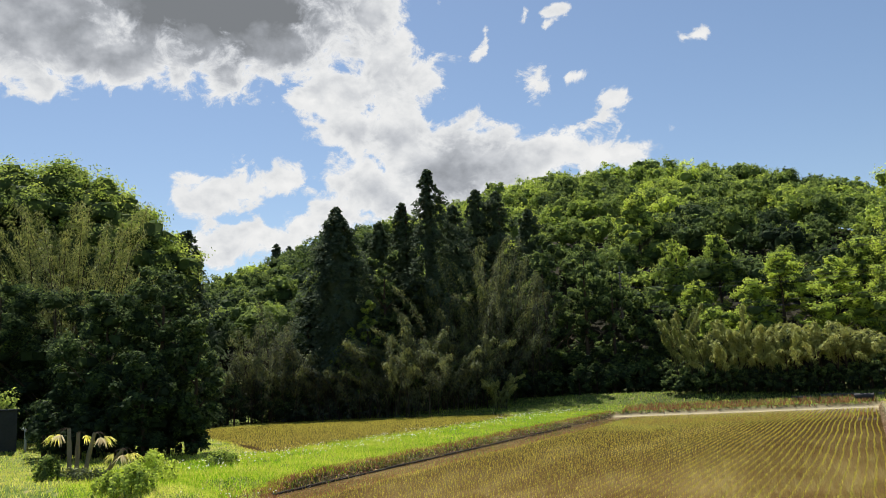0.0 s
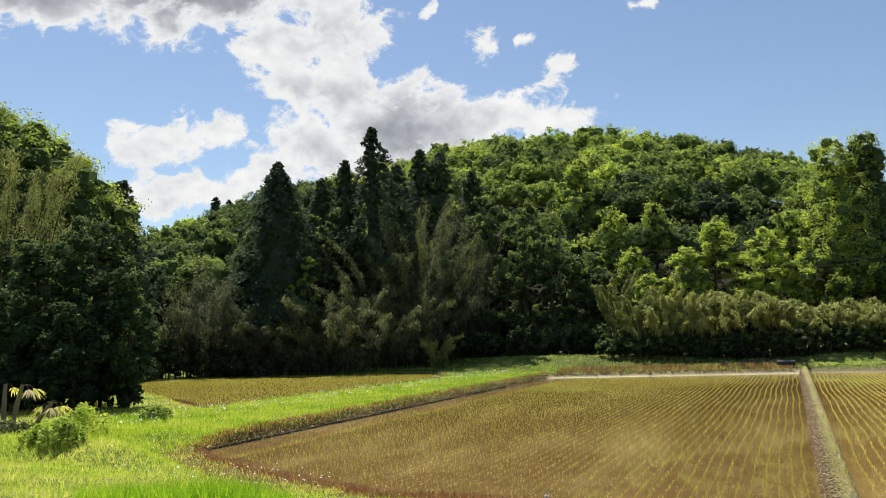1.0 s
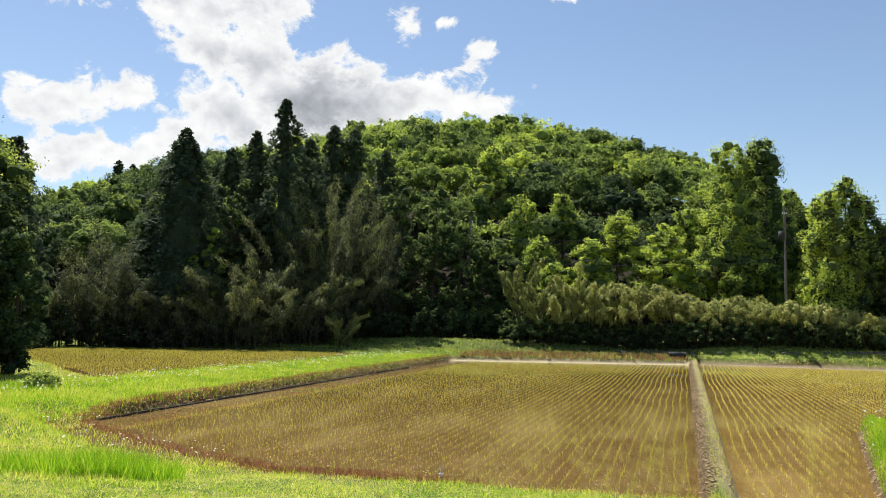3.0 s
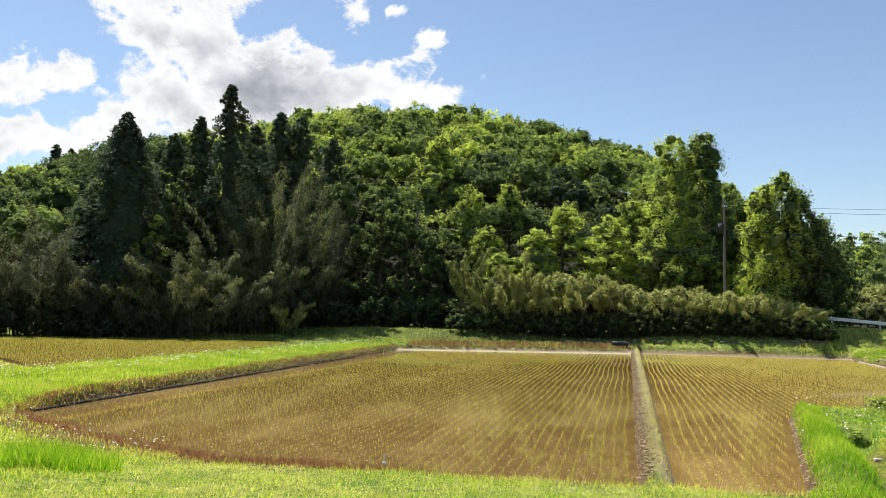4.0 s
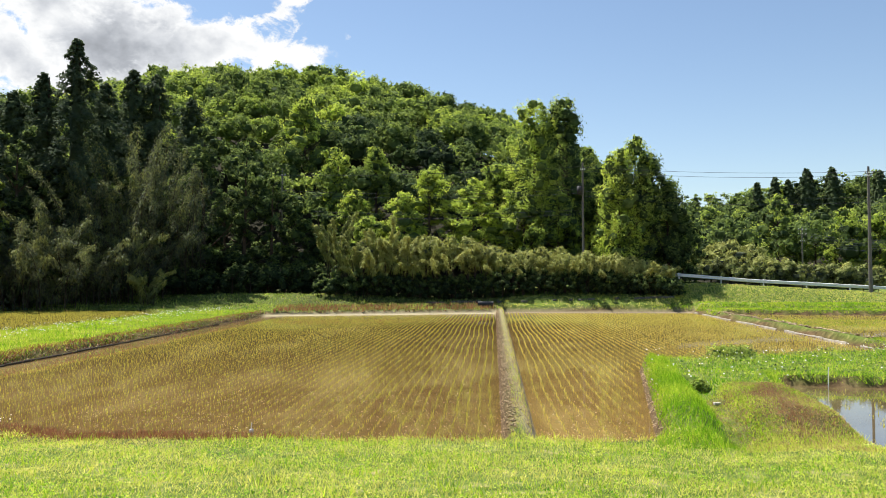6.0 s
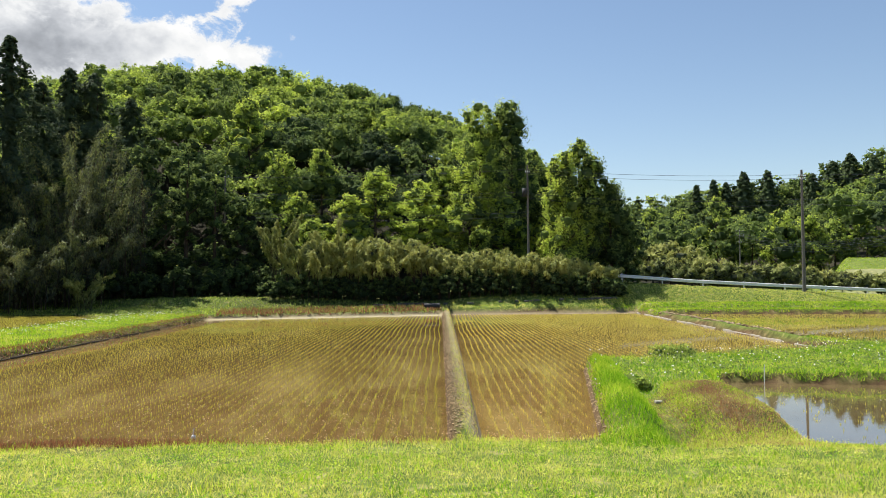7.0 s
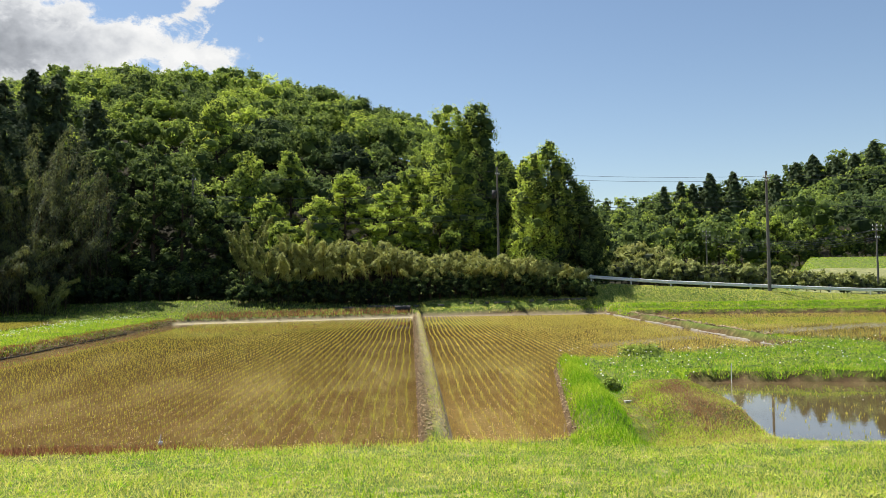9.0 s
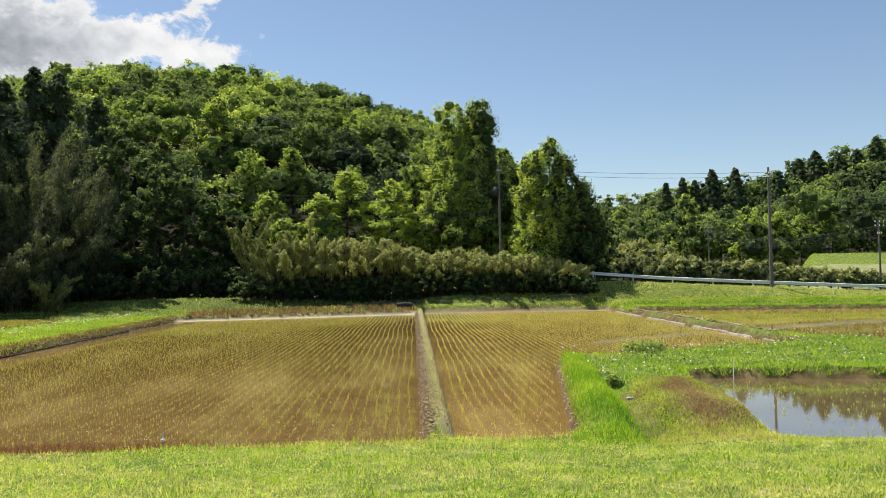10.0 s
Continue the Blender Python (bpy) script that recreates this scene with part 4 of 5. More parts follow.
# added shrubs toned dark, in place of the hedge's shaded face
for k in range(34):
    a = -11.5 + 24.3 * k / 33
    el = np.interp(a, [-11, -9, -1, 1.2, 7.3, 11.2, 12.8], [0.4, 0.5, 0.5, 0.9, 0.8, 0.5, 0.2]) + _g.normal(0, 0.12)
    broad_tree("shade_dark_shrub", a, 84.4, up(el - 0.2, 84.4), 1.3, "shrub toned dark as the shaded face of the roadside hedge", 0.04, 0.0, 700, 0.28, False, 12, "shrubs below the hedge", None, 700 + k, "shrub")
for k in range(24):
    a = 13.9 + 20.0 * k / 23
    d = 96 / math.cos(radians(a - 2.76))
    el = np.interp(a, [14, 17, 20.7, 24.2, 27.6, 31.4, 34], [1.1, 1.25, 1.0, 0.72, 0.28, -0.08, -0.3]) + _g.normal(0, 0.07)
    broad_tree("hedge_shrub", a, d, up(el, d), 1.9, "clipped olive-green shrub behind the guardrail", 0.50 + _g.normal(0, 0.08), 0.10, 900, 0.36, False, 12, "hedge behind the guardrail", BAMBOO, 150 + k, "shrub")
for k in range(16):
    a = -5.2 + 16.6 * k / 15 + _g.normal(0, 0.25)
    el = float(np.interp(a, TOP_AZ, TOP_EL)) + _g.normal(0, 0.15)
    bamboo("dwarf_bamboo", a, 85.2, up(el, 85.2), 1.5, "low arching dwarf bamboo growing through the roadside hedge", 0.60, 7, 200, 0.30, 0.5, 80 + k, "dwarf bamboo in the hedge", 0.55)
# left wood
TALL_WOOD = [(-55.5, 15.4, 66, 4.8, 0.42, .42), (-52.6, 15.9, 66, 4.6, 0.44, .42), (-50.2, 14.9, 64, 4.2, 0.44, .40), (-48.0, 12.9, 63, 3.6, 0.46, .40), (-46.6, 10.9, 62, 2.9, 0.40, .36), (-45.4, 8.0, 60, 2.4, 0.30, .34), (-48.0, 8.8, 59, 3.2, 0.26, .36), (-51.2, 10.0, 59, 3.6, 0.22, .36), (-54.6, 9.6, 59, 3.6, 0.20, .36)]
LOW_WOOD = [(-58.0, 9.6, 59, 3.6, 0.2, .36), (-59.5, 14.5, 64, 4.6, 0.3, .4), (-46.8, 4.6, 57, 2.6, 0.10, .34), (-49.4, 4.8, 56, 3.0, 0.06, .34), (-52.2, 4.4, 56, 3.0, 0.06, .34), (-55.2, 4.4, 56, 3.0, 0.06, .34), (-58.4, 4.4, 56, 3.0, 0.06, .34), (-45.2, 3.6, 58, 2.2, 0.08, .34)]
# lower trees toned darker than the tall ones, as only tops are sunlit
for k, (a, e, d, r, tn, sz) in enumerate(TALL_WOOD + LOW_WOOD):
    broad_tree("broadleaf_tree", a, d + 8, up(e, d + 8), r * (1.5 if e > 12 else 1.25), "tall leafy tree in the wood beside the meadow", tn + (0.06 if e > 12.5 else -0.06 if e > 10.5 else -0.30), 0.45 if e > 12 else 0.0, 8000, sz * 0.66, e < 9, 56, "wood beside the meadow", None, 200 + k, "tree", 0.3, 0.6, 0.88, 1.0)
for k, (a, e, d) in enumerate([(-50.8, 12.8, 63), (-53.0, 13.0, 63), (-51.8, 11.5, 62)]):
    bamboo("bamboo_clump", a, d, up(e, d), 2.6, "tall yellowish bamboo before the leafy trees", 0.36, 15, 900, 0.22, 0.22, 60 + k, "", 0.05)
for k, (a, e, d, r) in enumerate([(-46.4, 9.0, 47, 3.0), (-49.6, 7.6, 48, 3.0), (-44.3, 5.6, 45, 1.8), (-47.4, 3.5, 44, 2.1), (-52.8, 7.6, 56, 3.6), (-56.0, 8.2, 57, 3.6), (-51.2, 4.0, 51, 2.8), (-54.5, 4.2, 58, 3.0)]):
    broad_tree("evergreen_tree", a, d, up(e, d), r, "dark evergreen tree with boughs down to the meadow", -0.06, 0.0, 7000, 0.23, True, 34, "wood beside the meadow", None, 260 + k, "tree", 0.3, 0.62, 0.8)
# shrubs added at the wood's foot, their tone dark for shade
for k in range(9):
    a = -53.2 + 1.05 * k
    broad_tree("shade_dark_shrub", a, 45.5 + _g.normal(0, 0.6), up(0.1 + _g.normal(0, 0.4), 45), 1.3, "shrub toned dark for the shade at the meadow's edge", -0.15, 0.0, 900, 0.2, False, 14, "undergrowth along the wood", None, 780 + k, "shrub")
# trees on the far ridge beyond the road
for k, (a, e, d, r, tn) in enumerate([(19.5, 5.5, 178, 6.6, 0.50), (23.45, 4.5, 174, 4.6, 0.66), (25.2, 4.1, 174, 5.2, 0.60), (17.2, 4.6, 185, 5.0, 0.48), (26.6, 3.6, 176, 4.8, 0.42), (15.3, 4.9, 195, 5.0, 0.5), (28.4, 3.5, 176, 4.8, 0.52), (30.5, 3.7, 180, 5.0, 0.4), (21.6, 3.6, 178, 4.6, 0.5)]):
    broad_tree("broadleaf_tree", a, d, up(e, d), r, "round leafy tree at the foot of the far ridge", tn, 0.03, 3200, 0.46, False, 30, "trees of the far ridge", None, 300 + k, core=0.7)
for k, (a, e, r) in enumerate([(21.2, 6.95, 4.6), (22.7, 6.95, 4.6), (19.3, 6.5, 3.0), (20.1, 6.3, 3.0), (26.6, 7.3, 4.6), (27.6, 7.7, 5.0), (28.9, 7.5, 5.0), (31.1, 8.3, 4.6), (30.0, 7.6, 4.6), (32.2, 7.9, 4.8), (33.4, 7.8, 4.8), (25.4, 6.6, 4.2), (18.2, 6.2, 2.6)]):
    conifer("cedar_tree", a, 230, up(e, 230), r * 1.2, "dark cedar on the far ridge", 0.5, 0.05, 120, 24, 0.7, 30 + k, 0.2, 0.62, "cedars of the far ridge")
for k in range(24):
    a = 13.4 + 0.9 * k
    e = float(np.interp(a, [13, 15.4, 17.3, 19.2, 21, 24, 26.3, 28, 30.3, 34], [5.75, 5.86, 5.98, 6.2, 6.5, 6.6, 7.1, 7.2, 7.5, 7.5])) + _g.normal(0, 0.1) - 0.1
    broad_tree("broadleaf_tree", a, 238, up(e, 238), _g.uniform(3.6, 5.4), "leafy tree on the crest of the far ridge", _g.choice([0.14, 0.22, 0.34, 0.6]), 0.1, 1500, 0.62, k % 3 == 0, 20, "trees of the far ridge", None, 320 + k, core=0.62)
for k, (a, e, r) in enumerate([(16.4, 2.6, 5.0), (15.2, 2.1, 4.0), (17.8, 2.2, 4.0)]):
    broad_tree("dry_thicket", a, 128, up(e, 128), r, "pale dry thicket on the slope behind the hedge", 0.62, 0.0, 1500, 0.5, False, 16, "", BAMBOO, 350 + k, "shrub", 0.0, 0.6)

# ---- rice seedlings ----
def blades(p, h, w, lean, g, up_from=0.0, bend=0.35):
    """Grass-like blades: tapering quads standing at p (n, 3)."""
    n = len(p)
    th = g.uniform(0, 2 * np.pi, n)
    sx = np.stack([np.cos(th), np.sin(th), 0 * th], 1)
    ph = g.uniform(0, 2 * np.pi, n)
    d = np.stack([np.cos(ph), np.sin(ph), 0 * ph], 1) * (lean * g.uniform(0.2, 1.0, n))[:, None]
    hh = (h * g.uniform(0.6, 1.25, n))[:, None]
    ww = (w * g.uniform(0.7, 1.3, n))[:, None]
    tip = p + d * hh + np.array([0, 0, 1.0]) * hh
    v = np.stack([p - sx * ww * 0.6, p + sx * ww * 0.6, tip], 1).reshape(-1, 3)
    return v, np.arange(3 * n).reshape(-1, 3)


def rice(field, x0, x1, inset, label, seed, tone=0.2, far_w=0.006, full=0.93):
    g = np.random.default_rng(seed)
    lv, poly = FIELDS[field]
    P = np.array(poly)
    xs = np.arange(x0, x1, 0.30)
    ys = np.arange(P[:, 1].min(), P[:, 1].max(), 0.15)
    X, Y = np.meshgrid(xs, ys)
    wig = 0.035 * np.sin(Y * 0.42 + X * 0.2) + 0.012 * np.sin(Y * 1.1 + 2.1 * np.round(X / 1.2)) + 0.03 * np.sin(0.19 * Y)
    skew = (Y - 17) * 0.0085
    X, Y = (X + wig + skew + g.normal(0, 0.010, X.shape)).ravel(), (Y + g.normal(0, 0.04, Y.shape)).ravel()
    ok = (inside_by(poly, X, Y) > inset) & (g.uniform(size=X.shape) < full)
    if field == "field_a":
        ok &= (X > -17.2 - 0.024 * (Y - 23)) & (inside_by(poly, X, Y) > np.where(X < -3, 0.7, 0.22))
    if field in ("field_a", "field_b"):
        ok &= Y < far_side(X) - 2.0
    if field == "field_d":
        ok &= g.uniform(size=X.shape) < np.where(Y < 21, 0.3, 0.1)
    X, Y = X[ok], Y[ok]
    c = np.stack([X, Y, np.full(len(X), lv - 0.01)], 1)
    c = np.repeat(c, 3, 0) + np.concatenate([g.normal(0, 0.016, (3 * len(c), 2)), np.zeros((3 * len(c), 1))], 1)
    far = np.clip((c[:, 1] - 20) / 60, 0, 1)
    v, f = blades(c, 0.085, 0.012 + far_w * far, 0.35, g)
    tagged(new("rice_seedlings", fast_mesh("rice_seedlings", v, f, RICE, False, tone + g.normal(0, 0.08, len(f)))), label, "rice plants", kind="stuff")
    return len(f)


rice("field_a", -20.4, 0.8, 0.22, "straight rows of young yellow-green rice seedlings in the wide paddy", 11, 0.12, 0.004)
rice("field_b", 1.1, 20.0, 0.25, "rows of young rice seedlings in the paddy by the green bank", 12, 0.6, 0.015)
rice("field_c", 19.4, 50.0, 0.7, "rows of young rice seedlings below the road bank", 13, 0.35, 0.006, 0.5)
rice("field_d", 7.8, 21.0, 0.9, "thin scattered rice seedlings standing in the pond", 15)
rice("field_u", -62.0, -27.0, 0.8, "rows of young rice seedlings before the shaded woods", 14, 0.1, 0.009)


_g7 = np.random.default_rng(9)
x, y = _g7.uniform(-11, 3.4, 2600), 17.3 + 7.5 * _g7.uniform(0, 1, 2600) ** 1.7
ok = (np.maximum(inside_by(FIELDS["field_a"][1], x, y), inside_by(FIELDS["field_b"][1], x, y)) > 0.1)
p = np.stack([x[ok], y[ok], np.full(ok.sum(), 0.006)], 1)
v, f = leaflets(p, np.tile([0, 0, 1.0], (len(p), 1)) + _g7.normal(0, 0.08, (len(p), 3)), 0.035, _g7)
tagged(new("floating_straw", fast_mesh("floating_straw", v, f, STRAW, False, 0.6 + _g7.normal(0, 0.2, len(f)))), "pale flecks of straw floating on the muddy water", "straw", kind="stuff")


# ---- grass ----
def sown(n, x0, x1, y0, y1, g, keep):
    x, y = g.uniform(x0, x1, n), g.uniform(y0, y1, n)
    ok = keep(x, y)
    for lv, poly in FIELDS.values():
        ok &= inside_by(poly, x, y) < -0.05
    return x[ok], y[ok]


def grass(name, x, y, h, w, lean, mat, label, tone, g, cat="grass", spread=0.12, amp=0.16):
    p = np.stack([x, y, land(x, y) - 0.02], 1)
    v, f = blades(p, h, w, lean, g)
    patch = amp * np.sin(x * 0.9 + 1.3 * np.sin(y * 0.7)) * np.sin(y * 1.1 + 0.8 * np.sin(x * 0.5))
    return tagged(new(name, fast_mesh(name, v, f, mat, False, tone + patch + g.normal(0, spread, len(x)))), label, cat, kind="stuff")


gg = np.random.default_rng(21)
x, y = sown(330000, -27, 12.5, 4.5, 17.4, gg, lambda x, y: (x > -1.62 * y - 1) & (x < 0.72 * y + 1) & (x > -22) & (gg.uniform(size=x.shape) < 1.25 - y / 30))
bare = np.sin(x * 0.8 + 2) * np.sin(y * 1.3 + x * 0.3) + gg.normal(0, 0.5, len(x)) > 0.95
x, y = x[~bare], y[~bare]
_k = gg.uniform(size=x.shape) < 0.78
x, y = x[_k], y[_k]
grass("lawn_grass", x, y, 0.085, 0.012, 1.1, GRASS, "mown sunlit meadow grass with dry patches in the foreground", 0.60, gg, spread=0.32, amp=0.24)
x, y = sown(90000, -24, 12.5, 4.5, 17.2, gg, lambda x, y: (x > -1.62 * y - 1) & (x < 0.72 * y + 1) & (np.sin(x * 3.1 + 2 * np.sin(y * 1.7)) * np.sin(y * 3.7 + 2 * np.sin(x * 1.3)) + gg.normal(0, 0.35, x.shape) > 0.15))
p = np.stack([x, y, land(x, y) + gg.uniform(0.01, 0.07, len(x))], 1)
v, f = leaflets(p, np.tile([0, -0.2, 1.0], (len(p), 1)) + gg.normal(0, 0.4, (len(p), 3)), 0.035, gg)
tagged(new("clover", fast_mesh("clover", v, f, GRASS, False, 0.42 + 0.3 * np.sin(x * 1.7) * np.sin(y * 2.3) + gg.normal(0, 0.18, len(f)))), "low clover and broad weeds between the meadow grass", "weeds", kind="stuff")
x, y = sown(34000, -24, 12.5, 5, 17.2, gg, lambda x, y: (x > -1.62 * y - 1) & (x < 0.72 * y + 1) & (np.sin(x * 2.3 + np.sin(y)) * np.sin(y * 2.9 + 1.7 * np.sin(x * 0.7)) + gg.normal(0, 0.25, x.shape) > 0.45))
grass("grass_tufts", x, y, 0.17, 0.016, 0.7, GRASS, "taller dark green tufts scattered through the meadow grass", 0.22, gg, spread=0.12)
x, y = sown(44000, -24, -9, 16.6, 26, gg, lambda x, y: (inside_by(FIELDS["field_a"][1], x, y) < -0.5) & (inside_by(SHELF, x, y) < 0.1) & (x > -1.3 * y) & (x < -0.35 * y))
grass("meadow_grass", x, y, 0.15, 0.014, 0.9, GRASS, "unmown green grass at the corner of the paddy", 0.36, gg, spread=0.22)
x, y = sown(26000, -24, 12.5, 4.5, 16.6, gg, lambda x, y: (x > -1.62 * y - 1) & (x < 0.72 * y + 1) & (np.sin(x * 1.9 + 1.5 * np.sin(y * 0.9)) * np.sin(y * 2.3 + 1.5 * np.sin(x * 0.8)) + gg.normal(0, 0.3, x.shape) > 0.5))
grass("lawn_straw", x, y, 0.05, 0.013, 1.3, STRAW, "dry straw patches in the mown meadow", 0.5, gg, "weeds")
x, y = sown(9000, -22, 13, 15.6, 17.6, gg, lambda x, y: (x > -1.1 * y) & (gg.uniform(size=x.shape) < (0.35 + 0.65 * smooth(15.8, 17.2, y)) * (0.25 + 0.75 * smooth(-8, -3, x))))
grass("edge_grass", x, y, 0.15, 0.013, 0.7, GRASS, "longer grass fringe along the water's edge", 0.42, gg)
x, y = gg.uniform(-18.5, 0.2, 110000), gg.uniform(16.6, 23.5, 110000)
_s = inside_by(FIELDS["field_a"][1], x, y)
_k = (_s > -0.6) & (_s < 0.10 + 0.30 * smooth(-3, -7, x) * smooth(-17, -13, x)) & (y < 22.5) & (gg.uniform(size=x.shape) < 0.08 + smooth(-3.5, -7, x))
x, y = x[_k], y[_k]
grass("dry_weeds", x, y, 0.16, 0.02, 0.8, DRY, "reddish dried weeds along the near paddy margin", 0.3, gg, "weeds")
x, y = sown(16000, -22, -8, 16.4, 24.5, gg, lambda x, y: inside_by(SHELF, x, y) > -0.1)
grass("dry_weeds", x, y, 0.13, 0.02, 0.9, DRY, "reddish weeds on the low shelf at the paddy's corner", 0.25, gg, "weeds")
x, y = sown(46000, -28, -19.2, 20, 76, gg, lambda x, y: (inside_by(FIELDS["field_a"][1], x, y) < -0.7) & (gg.uniform(size=x.shape) < np.clip(28 / y, 0.35, 1)))
grass("bank_grass", x, y, 0.22, 0.028, 0.6, GRASS, "lush bright green grass on the bank between the paddies", 0.16, gg, spread=0.08)
x, y = sown(150000, -52, -10, 12, 50, gg, lambda x, y: (x < -0.52 * y) & (x > -1.7 * y - 2) & (np.hypot(x, y) < 62) & (gg.uniform(size=x.shape) < 30 / np.hypot(x, y)))
grass("meadow_grass", x, y, 0.16, 0.022, 0.8, GRASS, "sunlit yellow-green meadow grass beside the wood", 0.56, gg)
_u, _o = gg.uniform(0, 1, 15000) ** 1.6, gg.uniform(0.04, 0.85, 15000)
x, y = -18.95 - 0.0286 * 50.4 * _u - _o, 23.0 + 50.4 * _u
_k = gg.uniform(size=x.shape) < 0.25 + 0.35 * smooth(0.4, 0.85, _o)
grass("bank_grass", x[_k], y[_k], 0.16, 0.026, 0.8, GRASS, "green weeds hanging over the foot of the bank", 0.15, gg)
grass("dry_weeds", x[~_k], y[~_k], 0.15, 0.028, 0.8, DRY, "brown weeds hanging over the foot of the green bank", 0.25, gg, "weeds")
bankp = [(3.45, 16.2), (5.65, 31.4), (6.6, 31.4), (4.8, 15.8)]
x, y = sown(42000, 3, 7.5, 15.8, 32, gg, lambda x, y: inside_by(bankp, x, y) > -0.1)
grass("bank_grass", x, y, 0.14, 0.016, 0.7, GRASS, "lush bright green grass on the straight paddy bank", 0.04, gg, spread=0.07)
x, y = sown(52000, 5.4, 24, 22.0, 41, gg, lambda x, y: (inside_by(bankp, x, y) < -0.1) & (x < 0.72 * y) & (y > np.interp(x, [5.4, 7.1, 8.4, 9.2], [21.6, 23.6, 23.8, 25.2])))
grass("bank_grass", x, y, 0.13, 0.022, 1.0, GRASS, "tall green grass and weeds behind the pond", 0.14, gg, spread=0.26)
x, y = sown(70000, 4.8, 9.4, 15.6, 25.2, gg, lambda x, y: (inside_by(bankp, x, y) < -0.12) & (y < np.interp(x, [5.4, 7.1, 8.4, 9.2], [21.8, 23.8, 24.0, 25.4])))
brown = 0.5 * np.sin(x * 2.1 + y) * np.sin(y * 1.3 - 0.4 * x) + gg.normal(0, 0.65, len(x)) + 1.0 * smooth(0.1, 0.9, inside_by([(5.6, 16.2), (6.2, 21.0), (7.3, 23.6), (8.1, 23.0), (7.4, 18.0), (7.6, 16.2)], x, y)) - 0.20
_k = brown < -0.10
grass("stubble_grass", x[_k], y[_k], 0.065, 0.02, 1.0, GRASS, "short cut grass on the mound beside the pond", 0.30, gg, spread=0.2)
_k = (brown >= -0.10) & (brown < 0.40)
grass("dry_stubble", x[_k], y[_k], 0.06, 0.024, 1.0, STRAW, "brown dried cuttings on the mound beside the pond", 0.05, gg, "weeds")
_k = brown >= 0.40
grass("dry_stubble", x[_k], y[_k], 0.06, 0.024, 1.0, DRY, "reddish dried cuttings on the mound beside the pond", 0.6, gg, "weeds")
x, y = sown(70000, 0.2, 2.0, 17.2, 82, gg, lambda x, y: (x > 0.50 + (y - 17) * 0.0105) & (gg.uniform(size=x.shape) < 22 / y))
_k = gg.uniform(size=x.shape) < 0.68
grass("dike_straw", x[_k], y[_k], 0.045, 0.018, 1.0, STRAW, "pale dry straw on the narrow earth dike", 0.35, gg, "weeds")
grass("dike_grass", x[~_k], y[~_k], 0.07, 0.016, 0.9, GRASS, "sparse yellow-green grass on the narrow earth dike", 0.6, gg)
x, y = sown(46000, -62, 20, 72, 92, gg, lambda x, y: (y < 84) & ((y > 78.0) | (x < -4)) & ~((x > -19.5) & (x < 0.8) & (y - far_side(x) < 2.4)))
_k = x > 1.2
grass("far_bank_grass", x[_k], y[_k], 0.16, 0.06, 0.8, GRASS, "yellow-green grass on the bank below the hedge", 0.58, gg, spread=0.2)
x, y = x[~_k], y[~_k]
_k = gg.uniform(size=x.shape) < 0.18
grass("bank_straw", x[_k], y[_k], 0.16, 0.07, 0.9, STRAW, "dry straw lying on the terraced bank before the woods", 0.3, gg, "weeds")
# bank weeds take the dark leaf material, for the shade before the woods
grass("far_bank_grass", x, y, 0.22, 0.07, 0.8, LEAF, "weedy banks at the foot of the woods, toned dark for shade", 0.44, gg, spread=0.16)
x, y = sown(14000, -20, 0.6, 72.5, 82, gg, lambda x, y: (y - far_side(x) > -0.1) & (y - far_side(x) < 2.5))
_k = gg.uniform(size=x.shape) < 0.3
grass("far_bank_grass", x[_k], y[_k], 0.34, 0.07, 0.7, LEAF, "green weeds among the brown ones on the far paddy bank", 0.45, gg)
x, y = x[~_k], y[~_k]
grass("dry_weeds", x, y, 0.34, 0.07, 0.7, DRY, "reddish-brown weeds on the far paddy bank", 0.3, gg, "weeds")
x, y = sown(52000, 16, 62, 70, 87, gg, lambda x, y: (y < road_y(x) - 0.6) & (np.abs(y - road_y(x) + 6.2) > 0.4))
_k = y - np.interp(x, [20, 45, 70], [78.0, 73.4, 71.0]) < 2.6
grass("road_bank_grass", x[_k], y[_k], 0.18, 0.06, 0.6, GRASS, "lush green grass on the dike below the road bank", 0.16, gg, spread=0.08)
x, y = x[~_k], y[~_k]
_k = gg.uniform(size=x.shape) < 0.22
grass("road_bank_straw", x[_k], y[_k], 0.10, 0.06, 0.9, STRAW, "dry cut straw lying on the slope below the guardrail", 0.4, gg, "weeds")
grass("road_bank_grass", x, y, 0.12, 0.06, 0.7, GRASS, "mown green grass slope below the guardrail", 0.66, gg, spread=0.18)
x, y = sown(16000, 52, 110, 92, 138, gg, lambda x, y: (np.hypot(x, y) > 125) & (np.hypot(x, y) < 152) & (np.degrees(np.arctan2(x, y)) > 26.0) & (np.degrees(np.arctan2(x, y)) < 42))
grass("far_field_grass", x, y, 0.10, 0.14, 0.9, GRASS, "smooth light green field on the slope below the far woods", 0.22, gg, spread=0.1)
x, y = sown(24000, 18.5, 62, 69, 80, gg, lambda x, y: (y - np.interp(x, [20, 45, 70], [78.0, 73.4, 71.0]) > -1.6) & (y - np.interp(x, [20, 45, 70], [78.0, 73.4, 71.0]) < 1.6))
grass("road_bank_grass", x, y, 0.20, 0.05, 0.8, GRASS, "lush green grass hanging over the water's edge", 0.14, gg, spread=0.1)
x, y = sown(26000, 5.8, 24, 22.5, 40, gg, lambda x, y: (inside_by(bankp, x, y) < -0.1) & (x < 0.72 * y) & (y > np.interp(x, [5.4, 7.1, 8.4, 9.2], [22.6, 24.4, 24.8, 25.6])) & (np.sin(x * 1.7 + 1.3 * np.sin(y)) * np.sin(y * 1.1 + np.sin(x * 0.9)) + gg.normal(0, 0.4, x.shape) > 0.1))
